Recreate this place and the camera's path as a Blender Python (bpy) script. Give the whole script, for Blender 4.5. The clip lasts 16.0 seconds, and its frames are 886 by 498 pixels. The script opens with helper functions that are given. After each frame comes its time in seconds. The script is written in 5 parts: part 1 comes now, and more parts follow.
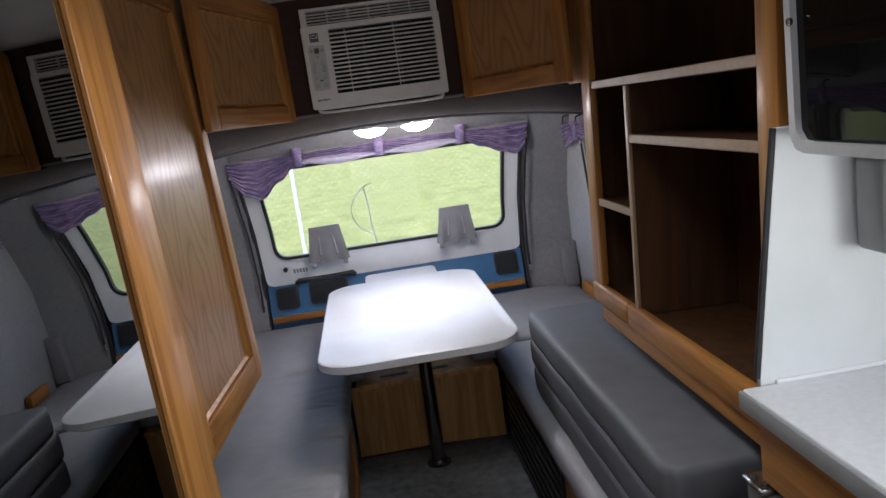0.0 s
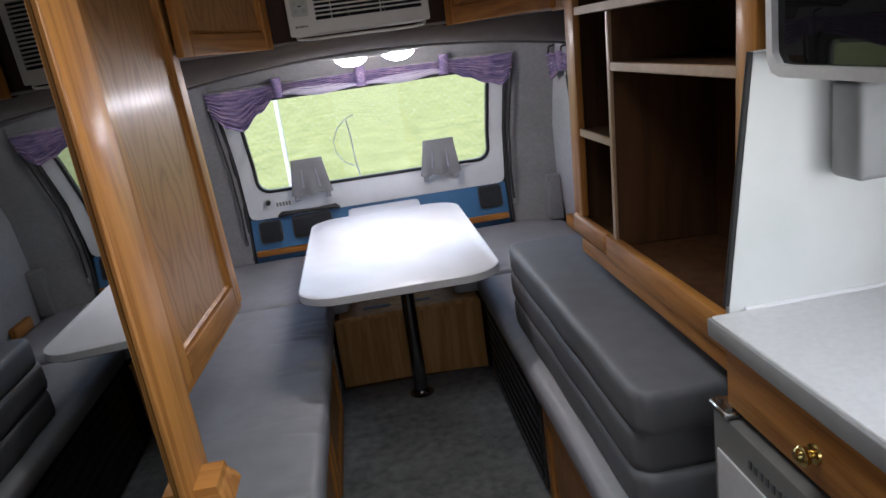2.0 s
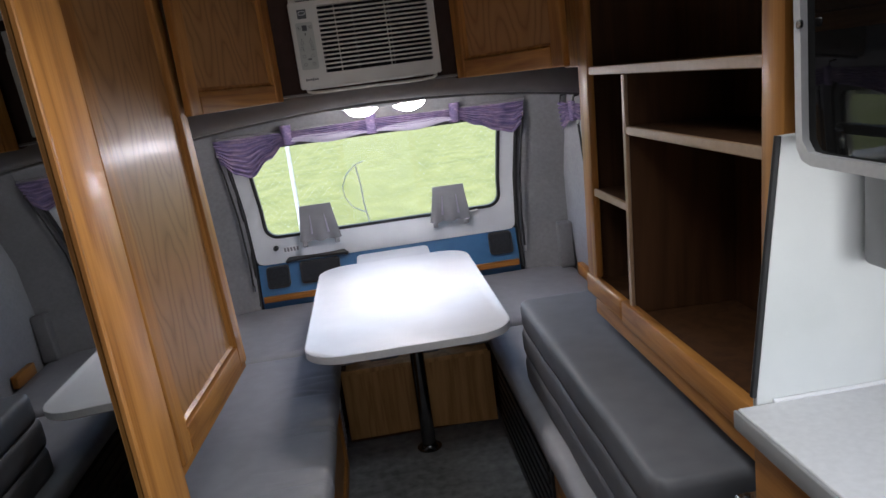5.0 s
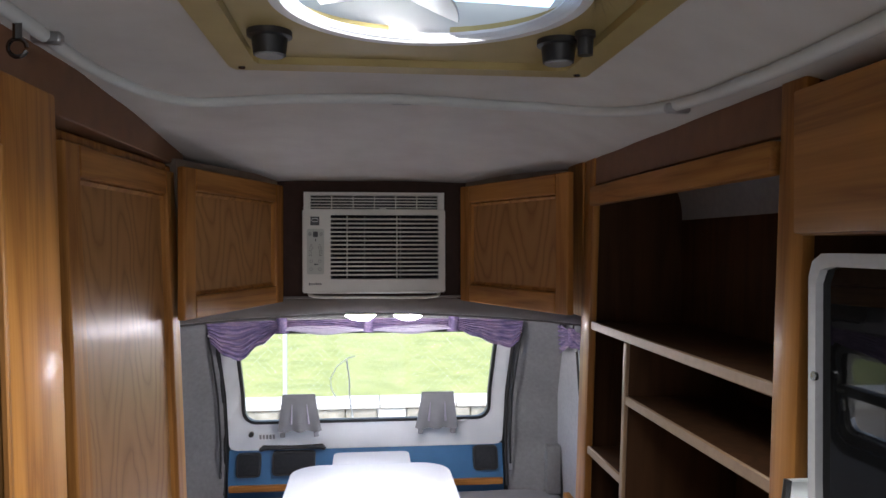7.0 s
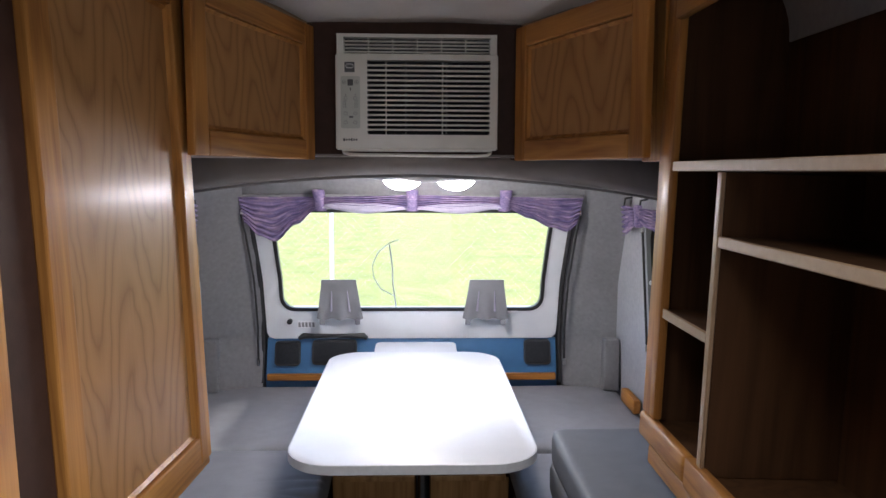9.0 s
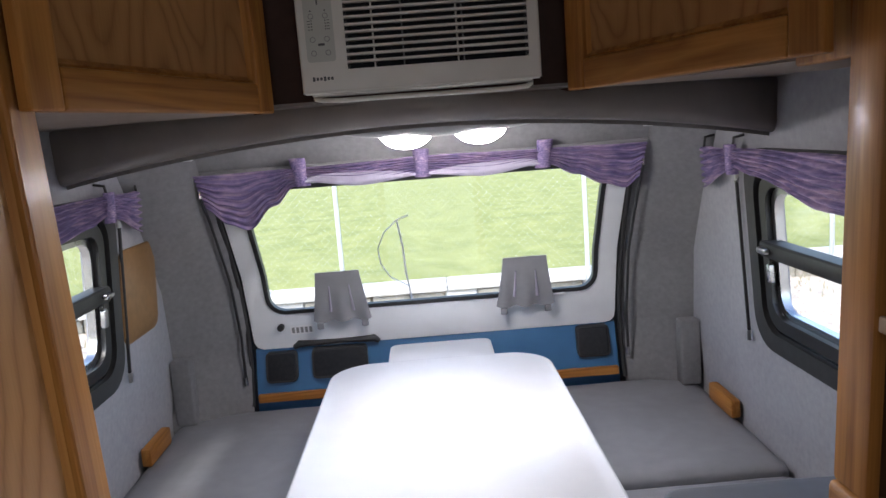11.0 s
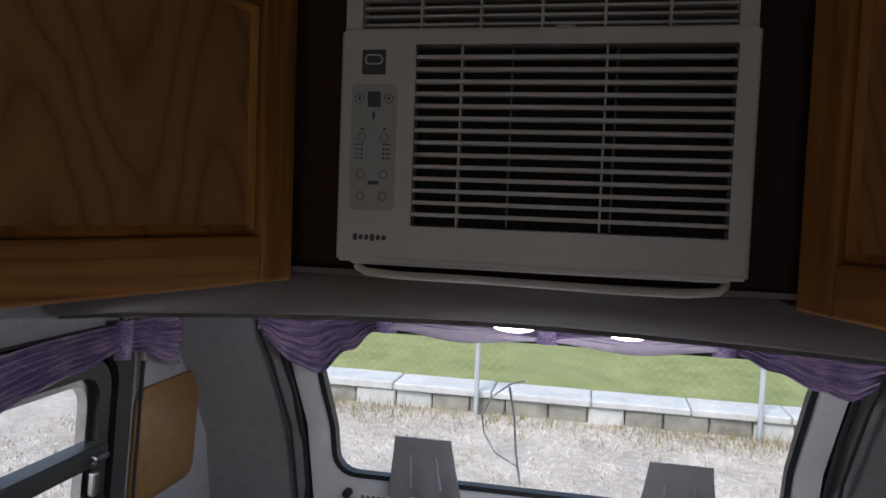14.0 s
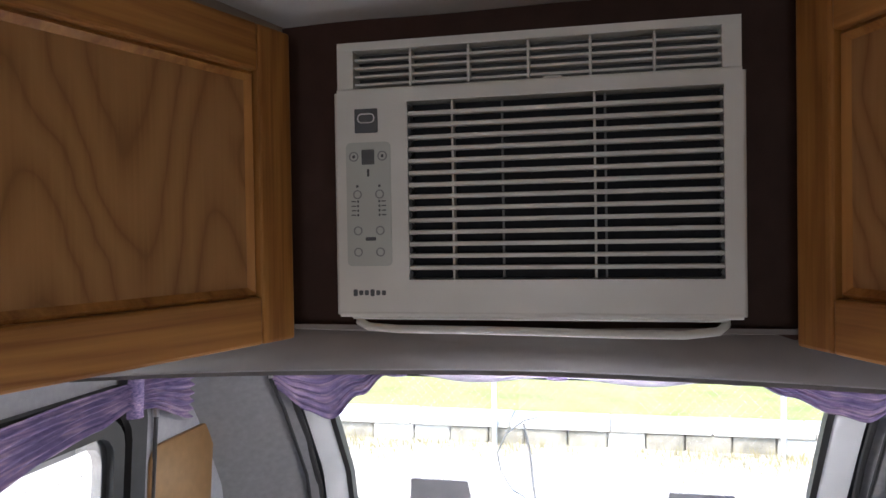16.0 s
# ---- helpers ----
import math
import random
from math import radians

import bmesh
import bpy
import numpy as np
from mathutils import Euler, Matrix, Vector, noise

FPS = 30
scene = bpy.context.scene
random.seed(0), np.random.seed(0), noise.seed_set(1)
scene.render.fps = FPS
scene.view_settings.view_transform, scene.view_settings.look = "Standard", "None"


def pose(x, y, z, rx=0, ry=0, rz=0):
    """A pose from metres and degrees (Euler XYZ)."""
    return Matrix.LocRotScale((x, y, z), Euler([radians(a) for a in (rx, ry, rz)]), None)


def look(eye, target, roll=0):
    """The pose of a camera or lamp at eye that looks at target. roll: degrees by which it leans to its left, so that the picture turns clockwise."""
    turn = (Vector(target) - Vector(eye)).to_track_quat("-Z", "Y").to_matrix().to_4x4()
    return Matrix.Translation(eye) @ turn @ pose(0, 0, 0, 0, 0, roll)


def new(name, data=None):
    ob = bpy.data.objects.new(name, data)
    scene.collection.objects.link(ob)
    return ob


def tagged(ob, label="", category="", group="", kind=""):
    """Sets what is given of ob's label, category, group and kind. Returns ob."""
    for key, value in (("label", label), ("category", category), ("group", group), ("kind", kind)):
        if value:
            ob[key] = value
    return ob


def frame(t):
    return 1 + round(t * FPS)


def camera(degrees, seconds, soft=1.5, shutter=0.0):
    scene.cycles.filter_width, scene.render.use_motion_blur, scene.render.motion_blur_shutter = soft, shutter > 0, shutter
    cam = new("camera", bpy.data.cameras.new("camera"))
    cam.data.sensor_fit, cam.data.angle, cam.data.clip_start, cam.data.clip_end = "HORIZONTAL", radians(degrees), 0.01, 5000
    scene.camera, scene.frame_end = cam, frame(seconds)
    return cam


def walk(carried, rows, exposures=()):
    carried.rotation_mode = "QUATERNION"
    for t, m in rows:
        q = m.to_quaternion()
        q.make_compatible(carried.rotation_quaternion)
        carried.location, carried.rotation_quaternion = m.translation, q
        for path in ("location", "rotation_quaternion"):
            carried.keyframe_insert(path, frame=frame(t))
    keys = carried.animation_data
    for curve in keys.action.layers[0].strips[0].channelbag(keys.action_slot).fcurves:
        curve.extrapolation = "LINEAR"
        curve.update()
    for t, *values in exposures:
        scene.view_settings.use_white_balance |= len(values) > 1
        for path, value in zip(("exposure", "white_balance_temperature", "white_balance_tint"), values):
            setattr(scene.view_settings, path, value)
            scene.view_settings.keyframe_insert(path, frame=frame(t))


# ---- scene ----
cam = camera(62.0, 16.0)
PATH = [
    (0, (-0.069, -0.734, 1.423), (0.101, 1.224, 1.051), -8.0),
    (0.5, (-0.064, -0.739, 1.418), (0.112, 1.215, 1.029), -7.9),
    (1, (-0.056, -0.737, 1.415), (0.121, 1.209, 0.988), -8.0),
    (1.5, (-0.049, -0.738, 1.412), (0.127, 1.195, 0.929), -7.9),
    (2, (-0.041, -0.73, 1.402), (0.129, 1.188, 0.861), -7.9),
    (2.5, (-0.036, -0.719, 1.394), (0.13, 1.187, 0.813), -7.6),
    (3, (-0.043, -0.717, 1.396), (0.126, 1.182, 0.791), -7.5),
    (5.5, (-0.018, -0.635, 1.543), (0.141, 1.333, 1.222), -7.3),
    (6, (0.003, -0.612, 1.628), (0.188, 1.377, 1.539), -5.6),
    (6.5, (0.003, -0.603, 1.635), (0.199, 1.387, 1.658), -2.9),
    (7, (-0.007, -0.584, 1.636), (0.199, 1.406, 1.624), -0.0),
    (7.5, (-0.02, -0.565, 1.589), (0.19, 1.419, 1.44), 1.7),
    (8, (-0.063, -0.541, 1.504), (0.153, 1.439, 1.321), 2.6),
    (8.5, (-0.089, -0.484, 1.466), (0.115, 1.495, 1.262), 2.0),
    (9, (0.019, -0.311, 1.416), (0.09, 1.677, 1.205), 0.3),
    (11.3, (0.006, 0.502, 1.37), (0.039, 2.476, 1.054), -4.5),
    (11.5, (0.003, 0.581, 1.356), (0.04, 2.558, 1.052), -4.1),
    (12, (0.006, 0.742, 1.356), (-0.082, 2.706, 0.991), -2.4),
    (12.5, (0.012, 0.903, 1.406), (-0.228, 2.796, 0.804), 2.4),
    (13, (0.03, 0.945, 1.446), (-0.241, 2.901, 1.126), 4.3),
    (13.5, (0.038, 0.983, 1.476), (-0.271, 2.952, 1.312), 3.2),
    (14, (0.088, 1.028, 1.544), (-0.309, 2.985, 1.433), 2.2),
    (14.5, (0.096, 1.043, 1.567), (-0.324, 2.998, 1.504), 0.8),
    (15, (0.102, 1.038, 1.572), (-0.324, 2.991, 1.555), -0.0),
    (15.5, (0.105, 1.032, 1.58), (-0.317, 2.987, 1.571), -1.0),
    (16, (0.103, 1.024, 1.573), (-0.324, 2.978, 1.538), -0.9),
]
walk(cam, [(t, look(eye, target, roll)) for t, eye, target, roll in PATH], exposures=[(0, 2.02), (3, 2.08), (5.5, 2.0), (7, 2.38), (9, 2.5), (11.5, 2.0), (12.5, 1.7), (13.5, 1.2), (14, 1.15), (14.5, 1.68), (15, 2.38), (16, 2.74)])

# ---- light and sky ----
world = bpy.data.worlds.new("sky")
scene.world = world
world.use_nodes = True
wn = world.node_tree.nodes
sky = wn.new("ShaderNodeTexSky")
sky.sky_type = 'NISHITA'
sky.sun_disc = False
sky.sun_elevation = radians(55)
sky.sun_rotation = radians(200)
wn["Background"].inputs[1].default_value = 0.15
world.node_tree.links.new(sky.outputs[0], wn["Background"].inputs[0])
sun_data = bpy.data.lights.new("sun", 'SUN')
sun_data.energy, sun_data.angle, sun_data.color = 1.5, radians(14), (1, 0.97, 0.93)
sun = new("sun", sun_data)
sun.matrix_world = look((-4, -8, 14), (0, 3, 0))


def area_lamp(name, m, w, h, energy, colour=(1, 1, 1)):
    d = bpy.data.lights.new(name, 'AREA')
    d.shape, d.size, d.size_y, d.energy, d.color = 'RECTANGLE', w, h, energy, colour
    ob = new(name, d)
    ob.matrix_world = m
    return ob


# added fill lamps behind camera and over worktop; sky light through the roof vent
area_lamp("cab_end_fill", look((0.0, -2.62, 1.25), (0.0, 0, 1.3)), 1.3, 0.7, 2.6, (0.95, 0.945, 1))
# added lamp that brightens the worktop; its source is unseen
area_lamp("worktop_fill", look((0.86, -0.35, 1.1), (0.3, -0.1, 0.98)), 0.6, 0.2, 1.25, (0.95, 0.97, 1))
vent_light = area_lamp("roof_vent_daylight", look((0.072, 0.325, 1.925), (-0.15, 0.58, 0)), 0.38, 0.38, 1.25, (0.95, 0.98, 1))
vent_light.data.spread = radians(110)


# ---- materials ----
def mat(name, rough=0.5, metal=0.0):
    m = bpy.data.materials.new(name)
    m.use_nodes = True
    nt = m.node_tree
    b = nt.nodes["Principled BSDF"]
    b.inputs["Roughness"].default_value, b.inputs["Metallic"].default_value = rough, metal
    return m, nt, b


def node(nt, kind, **ins):
    n = nt.nodes.new(kind)
    for k, v in ins.items():
        n.inputs[k.replace("_", " ")].default_value = v
    return n


def coords(nt, scale=(1, 1, 1), shift=True):
    tc = nt.nodes.new("ShaderNodeTexCoord")
    mp = nt.nodes.new("ShaderNodeMapping")
    mp.inputs["Scale"].default_value = scale
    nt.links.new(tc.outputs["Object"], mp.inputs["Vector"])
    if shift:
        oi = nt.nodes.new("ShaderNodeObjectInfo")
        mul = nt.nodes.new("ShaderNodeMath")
        mul.operation = 'MULTIPLY'
        mul.inputs[1].default_value = 13.0
        nt.links.new(oi.outputs["Random"], mul.inputs[0])
        nt.links.new(mul.outputs[0], mp.inputs["Location"])
    return mp


def ramp(nt, stops):
    r = nt.nodes.new("ShaderNodeValToRGB")
    while len(r.color_ramp.elements) < len(stops):
        r.color_ramp.elements.new(0.5)
    for e, (p, c) in zip(r.color_ramp.elements, stops):
        e.position, e.color = p, (*c, 1)
    return r


def bump(nt, b, height, strength, distance=0.002):
    bp = nt.nodes.new("ShaderNodeBump")
    bp.inputs["Strength"].default_value, bp.inputs["Distance"].default_value = strength, distance
    nt.links.new(height, bp.inputs["Height"])
    nt.links.new(bp.outputs[0], b.inputs["Normal"])


def mottled(name, dark, light, rough, scale=40, grain=400, strength=0.2, distance=0.001, metal=0.0, big=3.0):
    """A surface with broad stains and fine grain."""
    m, nt, b = mat(name, rough, metal)
    mp = coords(nt, shift=False)
    n1, n2, n3 = (node(nt, "ShaderNodeTexNoise", Scale=s, Detail=d) for s, d in ((scale, 6.0), (grain, 2.0), (big, 4.0)))
    for n in (n1, n2, n3):
        nt.links.new(mp.outputs[0], n.inputs["Vector"])
    mix = nt.nodes.new("ShaderNodeMath")
    mix.operation = 'ADD'
    half = nt.nodes.new("ShaderNodeMath")
    half.operation = 'MULTIPLY'
    half.inputs[1].default_value = 0.5
    nt.links.new(n1.outputs["Fac"], mix.inputs[0])
    nt.links.new(n3.outputs["Fac"], mix.inputs[1])
    nt.links.new(mix.outputs[0], half.inputs[0])
    r = ramp(nt, [(0.32, dark), (0.68, light)])
    nt.links.new(half.outputs[0], r.inputs[0])
    nt.links.new(r.outputs[0], b.inputs["Base Color"])
    rr = nt.nodes.new("ShaderNodeMapRange")
    rr.inputs[3].default_value, rr.inputs[4].default_value = max(rough - 0.08, 0.02), min(rough + 0.08, 1)
    nt.links.new(n3.outputs["Fac"], rr.inputs[0])
    nt.links.new(rr.outputs[0], b.inputs["Roughness"])
    bump(nt, b, n2.outputs["Fac"], strength, distance)
    return m


def oak(name, axis, dark=(0.235, 0.093, 0.022), light=(0.43, 0.19, 0.048), rough=0.5, figure=1.0, size=9.0):
    """Varnished oak; axis: the way of the grain in the piece's own frame."""
    m, nt, b = mat(name, rough)
    s = [size] * 3
    s[axis] = 0.09 * size
    mp = coords(nt, s)
    w = node(nt, "ShaderNodeTexNoise", Scale=1.3, Detail=3.0, Roughness=0.5, Distortion=0.6 * figure)
    nt.links.new(mp.outputs[0], w.inputs["Vector"])
    mul = nt.nodes.new("ShaderNodeMath")
    mul.operation = 'MULTIPLY'
    mul.inputs[1].default_value = 9.0
    nt.links.new(w.outputs["Fac"], mul.inputs[0])
    sn = nt.nodes.new("ShaderNodeMath")
    sn.operation = 'PINGPONG'
    sn.inputs[1].default_value = 1.0
    nt.links.new(mul.outputs[0], sn.inputs[0])
    f = [240.0, 240.0, 240.0]
    f[axis] = 6.0
    mp2 = coords(nt, f)
    fine = node(nt, "ShaderNodeTexNoise", Scale=1.0, Detail=3.0)
    nt.links.new(mp2.outputs[0], fine.inputs["Vector"])
    mix = nt.nodes.new("ShaderNodeMath")
    mix.operation = 'MULTIPLY_ADD'
    mix.inputs[1].default_value = 0.5
    nt.links.new(sn.outputs[0], mix.inputs[0])
    q = nt.nodes.new("ShaderNodeMath")
    q.operation = 'MULTIPLY'
    q.inputs[1].default_value = 0.5
    nt.links.new(fine.outputs["Fac"], q.inputs[0])
    nt.links.new(q.outputs[0], mix.inputs[2])
    mid = tuple((a + c) / 2 for a, c in zip(dark, light))
    r = ramp(nt, [(0.2, dark), (0.45, mid), (0.8, light)])
    nt.links.new(mix.outputs[0], r.inputs[0])
    nt.links.new(r.outputs[0], b.inputs["Base Color"])
    b.inputs["Specular IOR Level"].default_value = 0.16
    b.inputs["Coat Weight"].default_value = 0.12
    b.inputs["Coat Roughness"].default_value = 0.2
    bump(nt, b, fine.outputs["Fac"], 0.12, 0.0008)
    return m


def cathedral(name, dark, light, rough):
    """Flat-sawn oak veneer: arched figure with fine pores along z."""
    m, nt, b = mat(name, rough)
    mp = coords(nt)
    tc = nt.nodes.new("ShaderNodeTexCoord")
    big = node(nt, "ShaderNodeTexNoise", Scale=3.2, Detail=3.0)
    nt.links.new(mp.outputs[0], big.inputs["Vector"])
    sep = nt.nodes.new("ShaderNodeSeparateXYZ")
    nt.links.new(tc.outputs["Object"], sep.inputs[0])

    def calc(op, x, y):
        n = nt.nodes.new("ShaderNodeMath")
        n.operation = op
        for k, v in enumerate((x, y)):
            if isinstance(v, float):
                n.inputs[k].default_value = v
            else:
                nt.links.new(v, n.inputs[k])
        return n.outputs[0]

    warp = calc('MULTIPLY', big.outputs["Fac"], 4.0)
    across = calc('ADD', calc('MULTIPLY', sep.outputs["X"], 27.0), warp)
    arch = calc('MULTIPLY', calc('COSINE', across, 0.0), 2.6)
    height = calc('MULTIPLY', sep.outputs["Z"], 13.0)
    f = calc('PINGPONG', calc('ADD', calc('ADD', arch, height), calc('MULTIPLY', warp, 1.2)), 1.0)
    mp2 = coords(nt, (260, 260, 7))
    fine = node(nt, "ShaderNodeTexNoise", Scale=1.0, Detail=3.0)
    nt.links.new(mp2.outputs[0], fine.inputs["Vector"])
    t = calc('ADD', calc('MULTIPLY', calc('POWER', f, 0.45), 0.62), calc('MULTIPLY', fine.outputs["Fac"], 0.4))
    mid = tuple(0.35 * p + 0.65 * q for p, q in zip(dark, light))
    r = ramp(nt, [(0.3, dark), (0.62, mid), (0.9, light)])
    nt.links.new(t, r.inputs[0])
    nt.links.new(r.outputs[0], b.inputs["Base Color"])
    b.inputs["Specular IOR Level"].default_value = 0.16
    b.inputs["Coat Weight"].default_value = 0.12
    b.inputs["Coat Roughness"].default_value = 0.2
    bump(nt, b, fine.outputs["Fac"], 0.12, 0.0008)
    return m


def glass(name, tint=(1, 1, 1), rough=0.0, mix=0.06):
    """Thin pane: lets light through, with a faint gloss."""
    m = bpy.data.materials.new(name)
    m.use_nodes = True
    nt = m.node_tree
    nt.nodes.clear()
    out = nt.nodes.new("ShaderNodeOutputMaterial")
    tr = nt.nodes.new("ShaderNodeBsdfTransparent")
    tr.inputs[0].default_value = (*tint, 1)
    gl = nt.nodes.new("ShaderNodeBsdfGlossy")
    gl.inputs["Roughness"].default_value = rough
    mx = nt.nodes.new("ShaderNodeMixShader")
    mx.inputs[0].default_value = mix
    nt.links.new(tr.outputs[0], mx.inputs[1])
    nt.links.new(gl.outputs[0], mx.inputs[2])
    nt.links.new(mx.outputs[0], out.inputs[0])
    return m


def glow(name, colour, strength):
    m, nt, b = mat(name, 0.4)
    b.inputs["Base Color"].default_value = (0.8, 0.8, 0.8, 1)
    b.inputs["Emission Color"].default_value = (*colour, 1)
    b.inputs["Emission Strength"].default_value = strength
    return m


OAK_X, OAK_Y, OAK_Z = (oak("oak_grain_" + "xyz"[a], a) for a in range(3))
OAK_PANEL = cathedral("oak_veneer_panel", (0.23, 0.105, 0.034), (0.36, 0.175, 0.062), 0.5)
# Darker oak: the shade inside and under furniture is put into its colour.
OAK_SHADE = oak("oak_shaded_interior", 2, (0.045, 0.019, 0.008), (0.072, 0.031, 0.013), 0.65, 0.4)
EDGE_BAND = mottled("pale_shelf_edge", (0.24, 0.15, 0.085), (0.33, 0.21, 0.125), 0.5, 60)
BROWN = mottled("dark_brown_panel", (0.036, 0.017, 0.012), (0.06, 0.028, 0.02), 0.6, 30)
BROWN.node_tree.nodes["Principled BSDF"].inputs["Specular IOR Level"].default_value = 0.2
LIP = mottled("warm_grey_moulded_plastic", (0.17, 0.15, 0.14), (0.22, 0.198, 0.185), 0.42, 12, 300, 0.05)
FRIDGE_GREY = mottled("mid_grey_enamel", (0.12, 0.118, 0.115), (0.16, 0.157, 0.152), 0.4, 15)
BOARD = mottled("pale_brown_board", (0.2, 0.15, 0.115), (0.27, 0.21, 0.165), 0.6, 25)
FASCIA = mottled("brown_fascia_board", (0.15, 0.066, 0.03), (0.22, 0.1, 0.045), 0.5, 25)
GREY_CLOTH = mottled("grey_cushion_vinyl", (0.19, 0.19, 0.205), (0.245, 0.245, 0.265), 0.55, 18, 900, 0.15)
# Cushion vinyl for the stack, its shade under the shelves put into the colour.
SHADED_CLOTH = mottled("shaded_cushion_vinyl", (0.095, 0.097, 0.108), (0.13, 0.132, 0.145), 0.6, 18, 900, 0.15)
GREY_CARPET = mottled("grey_wall_fabric", (0.275, 0.275, 0.295), (0.36, 0.36, 0.385), 0.95, 60, 1200, 0.5, 0.002)
PILLAR = mottled("mid_grey_fabric", (0.17, 0.17, 0.18), (0.235, 0.235, 0.245), 0.95, 60, 1200, 0.5, 0.002)
SOFFIT = mottled("dark_grey_headliner", (0.15, 0.143, 0.14), (0.21, 0.2, 0.197), 0.9, 50, 1200, 0.4)
CEILING = mottled("padded_white_headliner", (0.58, 0.55, 0.52), (0.7, 0.68, 0.65), 0.75, 10, 500, 0.2)
FLOOR = mottled("charcoal_carpet", (0.13, 0.132, 0.133), (0.38, 0.383, 0.385), 1.0, 26, 900, 0.9, 0.004)
WHITE_PAINT = mottled("white_painted_metal", (0.7, 0.72, 0.75), (0.8, 0.82, 0.85), 0.18, 10, 300, 0.02)
BLUE_PAINT = mottled("blue_painted_metal", (0.03, 0.11, 0.24), (0.045, 0.15, 0.31), 0.35, 10, 300, 0.03)
LAMINATE = mottled("white_laminate", (0.72, 0.72, 0.74), (0.82, 0.82, 0.83), 0.35, 8, 700, 0.05)
COUNTER = mottled("pale_grey_laminate", (0.5, 0.5, 0.51), (0.6, 0.6, 0.61), 0.4, 90, 700, 0.05)
WHITE_WALL = mottled("white_wallboard", (0.58, 0.6, 0.59), (0.68, 0.69, 0.68), 0.5, 9, 400, 0.08)
AC_PLASTIC = mottled("ivory_plastic", (0.62, 0.61, 0.56), (0.72, 0.71, 0.66), 0.35, 12, 500, 0.04)
KEYPAD = mottled("grey_green_keypad_film", (0.44, 0.46, 0.42), (0.52, 0.54, 0.5), 0.45, 12, 500, 0.03)
TAN_PLASTIC = mottled("tan_plastic", (0.4, 0.31, 0.12), (0.5, 0.4, 0.17), 0.4, 12, 500, 0.05)
BLACK = mottled("black_plastic", (0.012, 0.012, 0.013), (0.025, 0.025, 0.027), 0.4, 30)
RUBBER = mottled("black_rubber", (0.012, 0.012, 0.013), (0.03, 0.03, 0.031), 0.55, 30)
GREY_PLASTIC = mottled("grey_plastic", (0.2, 0.2, 0.205), (0.28, 0.28, 0.285), 0.5, 20)
DARK_GRILLE = mottled("black_speaker_cloth", (0.008, 0.009, 0.012), (0.02, 0.022, 0.027), 0.9, 80, 1500, 0.6)
STEEL = mottled("brushed_steel", (0.35, 0.35, 0.36), (0.5, 0.5, 0.51), 0.28, 20, 300, 0.05, metal=1.0)
DARK_STEEL = mottled("dark_chromed_steel", (0.1, 0.1, 0.105), (0.2, 0.2, 0.205), 0.22, 20, 300, 0.05, metal=1.0)
BRASS = mottled("polished_brass", (0.55, 0.4, 0.14), (0.7, 0.52, 0.2), 0.2, 20, 300, 0.05, metal=1.0)
CORK = mottled("brown_hardboard", (0.17, 0.09, 0.03), (0.24, 0.13, 0.05), 0.5, 40)
MIRROR = mottled("mirror_silver", (0.31, 0.325, 0.325), (0.35, 0.365, 0.365), 0.02, 3, 10, 0.0, metal=1.0)
MIRROR.node_tree.nodes["Map Range"].inputs[3].default_value = 0.0
MIRROR.node_tree.nodes["Map Range"].inputs[4].default_value = 0.015
DARK_GLASS = mottled("black_oven_glass", (0.006, 0.006, 0.006), (0.009, 0.009, 0.009), 0.06, 3, 10, 0.0)
DARK_GLASS.node_tree.nodes["Map Range"].inputs[3].default_value = 0.015
DARK_GLASS.node_tree.nodes["Map Range"].inputs[4].default_value = 0.03
DARK_GLASS.node_tree.nodes["Principled BSDF"].inputs["Specular IOR Level"].default_value = 0.25
PANE = glass("window_glass")
# Dome tint far darker than clear glass, to dim the sky seen through it.
DOME = glass("vent_dome_glass", (0.072, 0.09, 0.107), 0.1, 0.08)
LAMP = glow("lamp_diffuser", (1, 0.95, 0.97), 44)
PLY = oak("pale_plywood", 2, (0.32, 0.165, 0.06), (0.5, 0.28, 0.11), 0.5, 0.5)
SCREEN_INK = mottled("grey_ink", (0.06, 0.065, 0.07), (0.1, 0.105, 0.11), 0.5, 30)
RED_INK = mottled("red_ink", (0.5, 0.05, 0.04), (0.6, 0.08, 0.06), 0.5, 30)
GRASS_GROUND = mottled("lawn_soil", (0.17, 0.19, 0.048), (0.265, 0.274, 0.092), 0.95, 3, 60, 0.6, 0.03)
GRAVEL = mottled("white_gravel", (0.34, 0.29, 0.235), (0.62, 0.55, 0.465), 0.95, 14, 60, 0.9, 0.03)
CONCRETE = mottled("pale_concrete", (0.42, 0.41, 0.38), (0.6, 0.58, 0.54), 0.9, 14, 120, 0.6, 0.01)
BLOCK = mottled("weathered_block", (0.16, 0.15, 0.12), (0.4, 0.37, 0.31), 0.95, 9, 90, 0.8, 0.02)
WEED = mottled("dry_weeds", (0.2, 0.18, 0.09), (0.32, 0.28, 0.15), 0.9, 20)
GALVANISED = mottled("galvanised_steel", (0.5, 0.51, 0.52), (0.62, 0.63, 0.64), 0.45, 20, 200, 0.1, metal=0.6)


